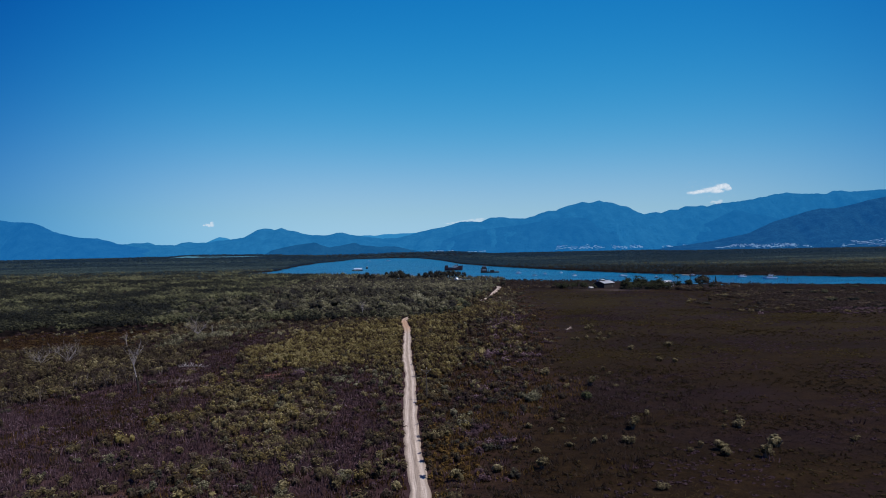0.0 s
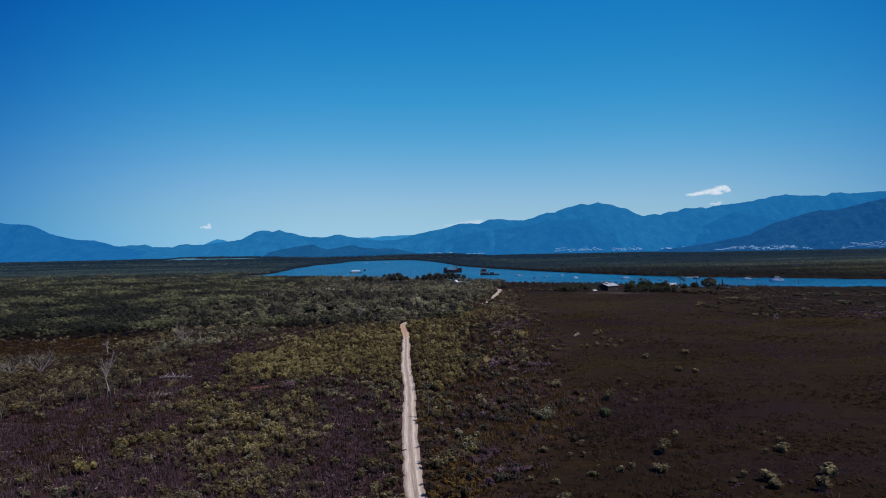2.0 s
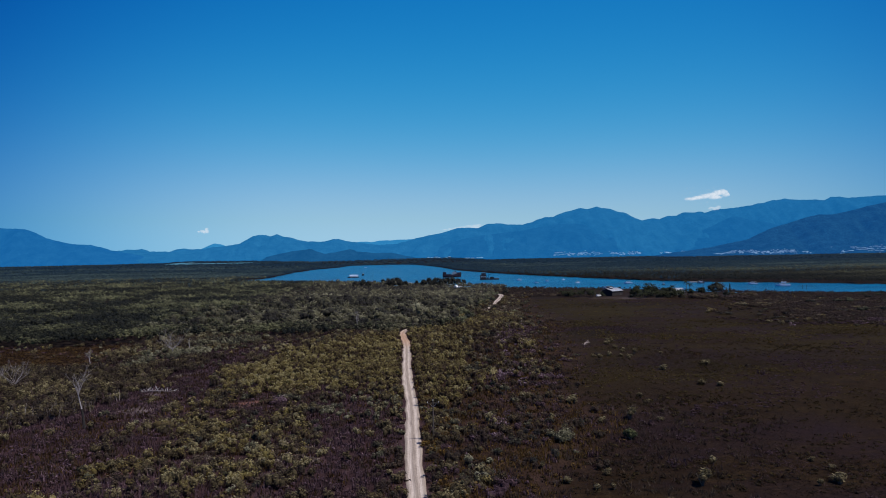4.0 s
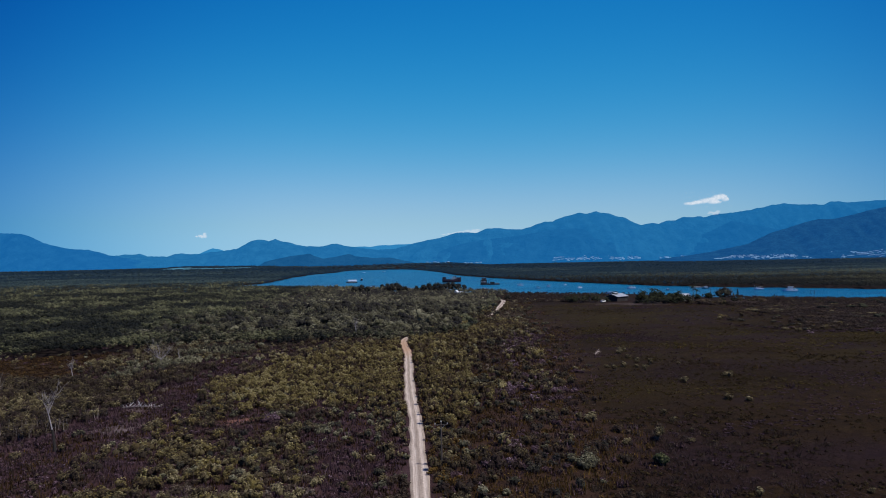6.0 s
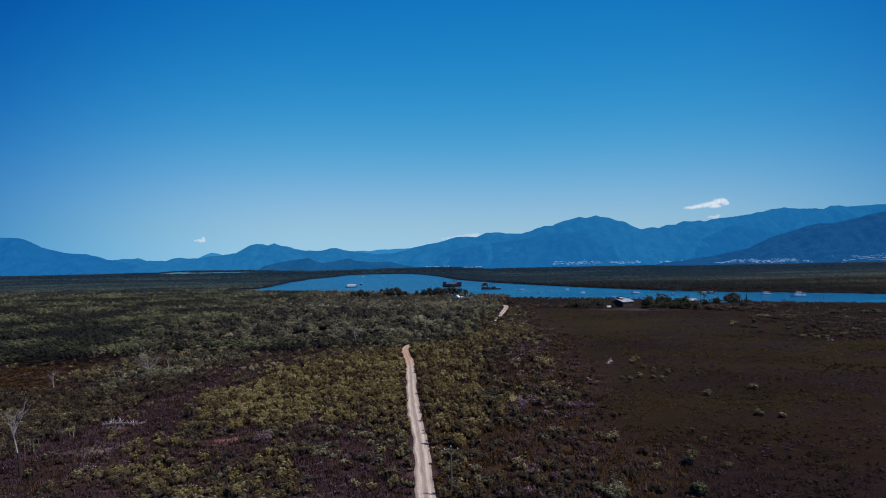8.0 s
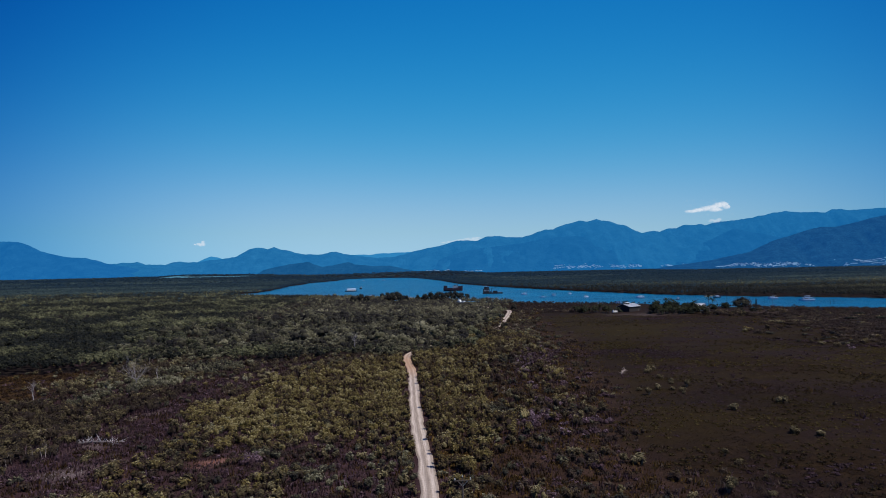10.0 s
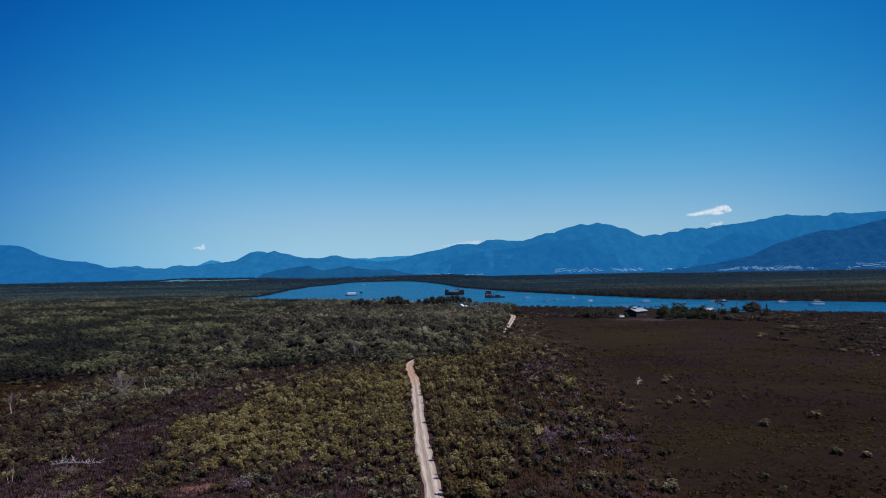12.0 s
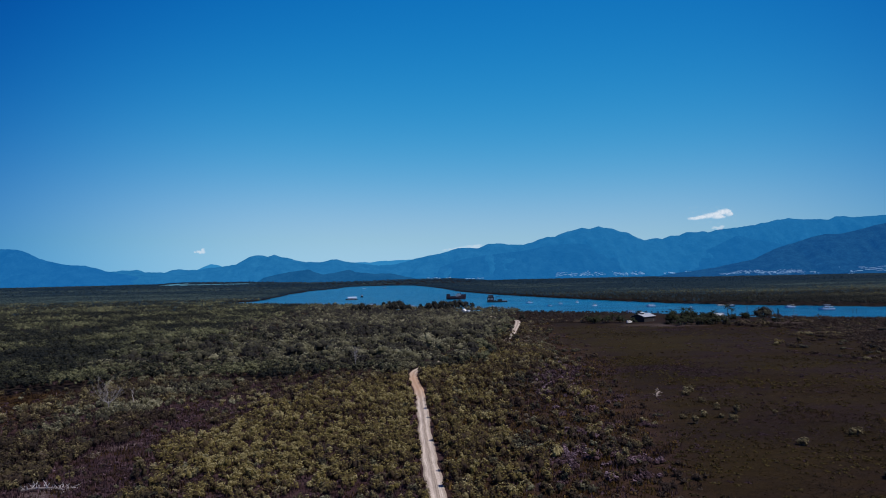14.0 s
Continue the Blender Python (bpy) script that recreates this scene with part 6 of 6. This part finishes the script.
def house_barge(m):
    b = empty("house_barge", m, "long dark barge with a white covered roof", "barge")
    part("hull", box(bmesh.new(), 0, 0, 0.6, 25, 8, 2.2, 0, 0.2), P_BLACK, b)
    part("cabin", box(bmesh.new(), 1.5, 0, 2.9, 18, 6, 2.5, 0, 0.1), P_WHITE, b)
    bm = bmesh.new()
    rows = [[bm.verts.new((x, 3.6 * math.cos(math.pi * k / 10), 4.1 + 2.4 * math.sin(math.pi * k / 10))) for k in range(11)] for x in (-8.2, 11.2)]
    for k in range(10):
        bm.faces.new((rows[0][k], rows[0][k + 1], rows[1][k + 1], rows[1][k]))
    for r in rows:
        bm.faces.new(r)
    part("roof", bm, P_BOAT, b, "arched white canopy roof")
    for k in range(6):
        x = -5.5 + k * 2.8
        part("window", box(bmesh.new(), x, -3.02, 3.0, 0.7, 0.06, 0.5), P_GLASS, b)
    for x in (-11.5, 11.8):
        part("bollard", tube(bmesh.new(), [(x, -3, 1.7), (x, -3, 2.5)], [0.2, 0.22], 8), P_BLACK, b)
    part("crane", tube(bmesh.new(), [(-10, 0, 1.7), (-9.6, 0, 4.2), (-7.5, 0, 5.6)], [0.25, 0.2, 0.1], 7), P_STEEL, b)


house_barge(pose(-154, 1430, WATER, 0, 0, 3) @ Matrix.Scale(0.9, 4))


def tug(m):
    b = empty("tug_boat", m, "small dark tug with white wheelhouse and mast", "tug boat")
    part("hull", hull_mesh(10.5, 4.2, 1.9, 0.8, 0.8, 0.75), P_BLACK, b)
    part("deckhouse", box(bmesh.new(), 0.6, 0, 2.6, 4.6, 2.8, 1.7, 0, 0.1), P_RED, b)
    part("wheelhouse", box(bmesh.new(), 1.2, 0, 4.3, 2.4, 2.4, 1.8, 0, 0.1), P_WHITE, b)
    for s_ in (-1, 1):
        part("side_window", box(bmesh.new(), 1.2, s_ * 1.21, 4.6, 1.8, 0.04, 0.7), P_GLASS, b)
    part("front_window", box(bmesh.new(), 2.41, 0, 4.6, 0.04, 1.9, 0.7), P_GLASS, b)
    part("mast", tube(bmesh.new(), [(0.2, 0, 3.3), (0.2, 0, 11)], [0.16, 0.07], 7), P_STEEL, b)
    part("funnel", tube(bmesh.new(), [(-1.0, 0, 3.3), (-1.1, 0, 5.3)], [0.45, 0.38], 10), P_BLACK, b)


tug(pose(-149, 1584, WATER, 0, 0, 80))


def old_ship(m):
    b = empty("cargo_ship", m, "old rust-red ship with raised bow and stern at anchor", "ship")
    part("hull", hull_mesh(35, 9, 4.6, 1.2, 1.1, 0.8), P_RED, b)
    part("forecastle", box(bmesh.new(), -14.0, 0, 7.2, 6.2, 7.0, 5.4, 0, 0.15), P_RED, b)
    part("poop", box(bmesh.new(), 12.0, 0, 6.6, 6.4, 5.2, 4.2, 0, 0.15), P_RED, b)
    house = part("deckhouse", box(bmesh.new(), 4.2, 0, 6.6, 9.0, 5.8, 4.2, 0, 0.12), P_GREYROOF, b)
    part("wheelhouse", box(bmesh.new(), 4.0, 0, 9.7, 5.0, 4.8, 2.2, 0, 0.1), P_GREYROOF, b)
    for k in range(4):
        part("porthole", tube(bmesh.new(), [(3.0 + k * 1.5, -2.97, 6.9), (3.0 + k * 1.5, -2.88, 6.9)], [0.28, 0.28], 10), P_GLASS, house)
    part("bridge_window", box(bmesh.new(), 4.0, -2.42, 10.0, 3.6, 0.05, 0.7), P_GLASS, b)
    part("mast", tube(bmesh.new(), [(-1.5, 0, 4.5), (-1.5, 0, 16.5)], [0.24, 0.1], 8), P_STEEL, b)
    part("derrick", tube(bmesh.new(), [(-1.5, 0, 7.0), (-9.5, 0, 12.0)], [0.16, 0.09], 7), P_STEEL, b)
    part("funnel", tube(bmesh.new(), [(7.6, 0, 8.0), (7.4, 0, 12.2)], [0.8, 0.7], 12), P_BLACK, b)
    part("hatch", box(bmesh.new(), -6.5, 0, 5.2, 7.5, 5.0, 1.2, 0, 0.1), P_BLACK, b)
    part("bulwark", box(bmesh.new(), -5.5, -4.2, 5.0, 11, 0.15, 1.2), P_RED, b)


old_ship(pose(44, 1327, WATER, 0, 0, -4))


def dredge(m):
    b = empty("work_barge", m, "black work barge with tall housing and grey cabin", "barge")
    part("hull", box(bmesh.new(), 0, 0, 0.7, 31, 9, 2.4, 0, 0.2), P_BLACK, b)
    house = part("housing", box(bmesh.new(), -10, 0, 4.9, 10.0, 7.5, 6.0, 0, 0.15), P_BLACK, b)
    for k in range(4):
        part("opening", box(bmesh.new(), -13.2 + k * 2.1, -3.76, 5.2, 1.2, 0.06, 2.2), P_GREYROOF, house)
    top = part("upper_house", box(bmesh.new(), -9.6, 0, 9.5, 7.4, 6.0, 2.8, 0, 0.12), P_RED, b)
    part("upper_window", box(bmesh.new(), -9.6, -3.02, 9.8, 5.6, 0.05, 0.8), P_GLASS, top)
    part("housing_roof", box(bmesh.new(), -9.6, 0, 11.05, 8.2, 6.8, 0.3, 0, 0.05), P_GREYROOF, b)
    for x in (-14.2, -12.0, -7.4, -5.6):
        part("stanchion", tube(bmesh.new(), [(x, -3.5, 7.9), (x, -3.5, 9.1)], [0.07, 0.07], 6), P_STEEL, b)
    part("rail", tube(bmesh.new(), [(-14.4, -3.5, 9.1), (-5.4, -3.5, 9.1)], [0.06, 0.06], 6), P_STEEL, b)
    cab = part("cabin", box(bmesh.new(), 4.0, 0, 3.2, 7.0, 5.0, 2.6, 0, 0.12), P_BLACK, b)
    for k in range(3):
        part("window", box(bmesh.new(), 1.8 + k * 2.2, -2.52, 3.5, 1.2, 0.05, 0.8), P_GLASS, cab)
    part("winch", tube(bmesh.new(), [(-3.2, -1.6, 2.9), (-3.2, 1.6, 2.9)], [1.0, 1.0], 12), P_BLACK, b)
    part("deck_load", box(bmesh.new(), 11.8, 0, 2.4, 5.0, 4.0, 1.0, 0, 0.1), P_GREYROOF, b, "pale covered deck load")
    part("crane_post", tube(bmesh.new(), [(-1.8, 0, 1.9), (-1.8, 0, 8.5)], [0.35, 0.25], 9), P_BLACK, b)
    part("crane_jib", tube(bmesh.new(), [(-1.8, 0, 8.0), (6.5, 0, 9.6)], [0.22, 0.12], 7), P_BLACK, b)
    part("mast", tube(bmesh.new(), [(5.5, 0, 5.0), (5.5, 0, 10.5)], [0.12, 0.06], 7), P_STEEL, b)


dredge(pose(100, 1156, WATER, 0, 0, -3))


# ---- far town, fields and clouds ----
# pale walls with the blue haze of distance mixed into their base colour
P_TOWN = paint("hazed_house_walls", (0.27, 0.49, 0.7), 0.8)


def town():
    """Pale houses scattered along the foot of the ranges."""
    rng = np.random.default_rng(77)
    V, F = [], []

    def add(x, y, z, w, d, h, turn):
        k = len(V)
        c, s_ = math.cos(turn), math.sin(turn)
        for px_, py_, pz_ in ((-w, -d, -1), (w, -d, -1), (w, d, -1), (-w, d, -1), (-w, -d, h), (w, -d, h), (w, d, h), (-w, d, h), (-w * 0.9, 0, h * 1.5), (w * 0.9, 0, h * 1.5)):
            V.append((x + px_ * c - py_ * s_, y + px_ * s_ + py_ * c, z + pz_))
        for f in ((0, 1, 5), (0, 5, 4), (1, 2, 6), (1, 6, 5), (2, 3, 7), (2, 7, 6), (3, 0, 4), (3, 4, 7), (4, 5, 9), (4, 9, 8), (6, 7, 8), (6, 8, 9), (5, 6, 9), (7, 4, 8)):
            F.append(tuple(i + k for i in f))

    def on_slope(name, x, foot, deep, z):
        for u in np.linspace(0.01, 0.6, 60):
            y = foot + deep * u
            h = slope_height(name, x, y)
            if h >= z:
                break
        return y, h

    for i in range(1000):
        x = rng.uniform(1560, 2900)
        z = 27 + 0.004 * (x - 1900) + rng.normal(0, 6.5) + 6 * (fbm(np.array([x]), np.array([0.0]), 160, 22)[0] - 0.5)
        if fbm(np.array([x]), np.array([z * 6]), 90, 21)[0] < 0.44:
            continue
        y, z = on_slope("backdrop_near_mountain", x, 3480, 420, z)
        add(x, y, z, rng.uniform(1.2, 4.2), rng.uniform(1.5, 3.0), rng.uniform(0.6, 1.3), rng.uniform(-0.4, 0.4))
    for i in range(420):
        x = rng.uniform(760, 1640)
        if fbm(np.array([x]), np.array([0.0]), 60, 23)[0] < 0.42:
            continue
        name, foot = ("backdrop_spur", 4140) if x < 1560 else ("backdrop_shoulder", 4080)
        y, z = on_slope(name, x, foot, 420, 33 + rng.normal(0, 4))
        add(x, y, z, rng.uniform(1.5, 5), 3, rng.uniform(0.6, 1.1), rng.uniform(-0.4, 0.4))
    for x0, n in ((-640, 8), (-260, 10), (60, 14), (250, 14)):
        for i in range(n):
            add(x0 + rng.uniform(-70, 70), 4170, float(rise(x0, 4170.0)) + 8 + rng.uniform(-2, 2), rng.uniform(4, 9), 4, rng.uniform(0.8, 1.5), 0)
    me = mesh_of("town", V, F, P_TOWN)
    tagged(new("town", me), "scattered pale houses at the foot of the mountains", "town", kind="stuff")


town()


def cloud_material():
    m, n, o = material("cloud")
    # sunlit white of the cloud is put in as emission; no lamp lights it
    body = n.nodes.new("ShaderNodeEmission")
    body.inputs[0].default_value = (0.74, 0.80, 0.88, 1)
    tr = n.nodes.new("ShaderNodeBsdfTransparent")
    mx = n.nodes.new("ShaderNodeMixShader")
    n.links.new(attribute(n, "thickness"), mx.inputs[0])
    n.links.new(tr.outputs[0], mx.inputs[1])
    n.links.new(body.outputs[0], mx.inputs[2])
    n.links.new(mx.outputs[0], o.inputs[0])
    return m


M_CLOUD = cloud_material()


def cloud(cx, cz, wide, high, seed, slope=0.0, puffs=26, most=0.85, far=4700, lean=0.6, lobes=()):
    """Small fair-weather cloud: a lens of vapour, bulging where it is dense and thinning out at its rim."""
    rng = np.random.default_rng(seed)
    X, Z = np.meshgrid(np.linspace(-1.25, 1.25, 90), np.linspace(-1.3, 1.3, 44))
    D = np.zeros(X.shape)
    for k in range(puffs):
        u = rng.uniform(-1, 1) if k % 2 else rng.beta(2.2, 1.2) * 2 - 1
        grow_ = (1 - lean) + lean * (u + 1) / 2
        r = rng.uniform(0.35, 0.72) * grow_
        zc = rng.normal(0, 0.3) * grow_
        D = np.maximum(D, 1 - ((X - 0.85 * u) / (r * 0.6)) ** 2 - ((Z - zc) / r) ** 2)
    if lobes:
        D = np.max([1 - ((X - a) / c) ** 2 - ((Z - b) / e) ** 2 for a, b, c, e in lobes], 0)
    D = np.clip(D, 0, 1) + 0.75 * (fbm(X * wide, Z * high, 0.07 * wide, seed) - 0.58)
    D = np.clip(D, 0, 1) * np.clip((1.25 - np.abs(X)) / 0.1, 0, 1) * np.clip((1.3 - np.abs(Z)) / 0.1, 0, 1)
    wx, wz = cx + X * wide / 2, cz + Z * high / 2 + slope * X * wide / 2
    front, back = (np.stack([wx, far + s_ * high * 0.4 * np.sqrt(D), wz], -1).reshape(-1, 3) for s_ in (-1, 0.6))
    f = grid_faces(*X.shape)
    keep = (D.ravel()[f] > 0).any(1)
    f = f[keep]
    me = mesh_of("cloud", np.vstack([front, back]), np.vstack([f, f[:, ::-1] + len(front)]), M_CLOUD)
    a = sm(0.0, 1.15, D).ravel() * most
    me.attributes.new("thickness", "FLOAT", "POINT").data.foreach_set("value", np.r_[a, a * 0.5].astype(np.float32))
    me.polygons.foreach_set("use_smooth", np.ones(len(me.polygons), bool))
    ob = tagged(new("cloud", me), "small white fair-weather cloud above the range", "cloud")
    ob.visible_shadow = False
    return ob


cloud(1925, 420, 300, 100, 1, 0.0, 34, 0.9, lobes=((-0.75, -0.42, 0.34, 0.26), (-0.45, -0.28, 0.34, 0.32), (-0.1, -0.1, 0.34, 0.4), (0.2, 0.05, 0.32, 0.46), (0.48, 0.32, 0.3, 0.5), (0.7, 0.42, 0.26, 0.5),
                                                          (0.86, 0.1, 0.2, 0.4), (0.35, -0.25, 0.4, 0.34)))
cloud(1965, 330, 110, 40, 2, 0, 14, 0.4)
cloud(-1537, 240, 84, 44, 3, 0.1, 14, 0.6)
cloud(225, 236, 280, 34, 4, 0.1, 20, 0.35, 4860)
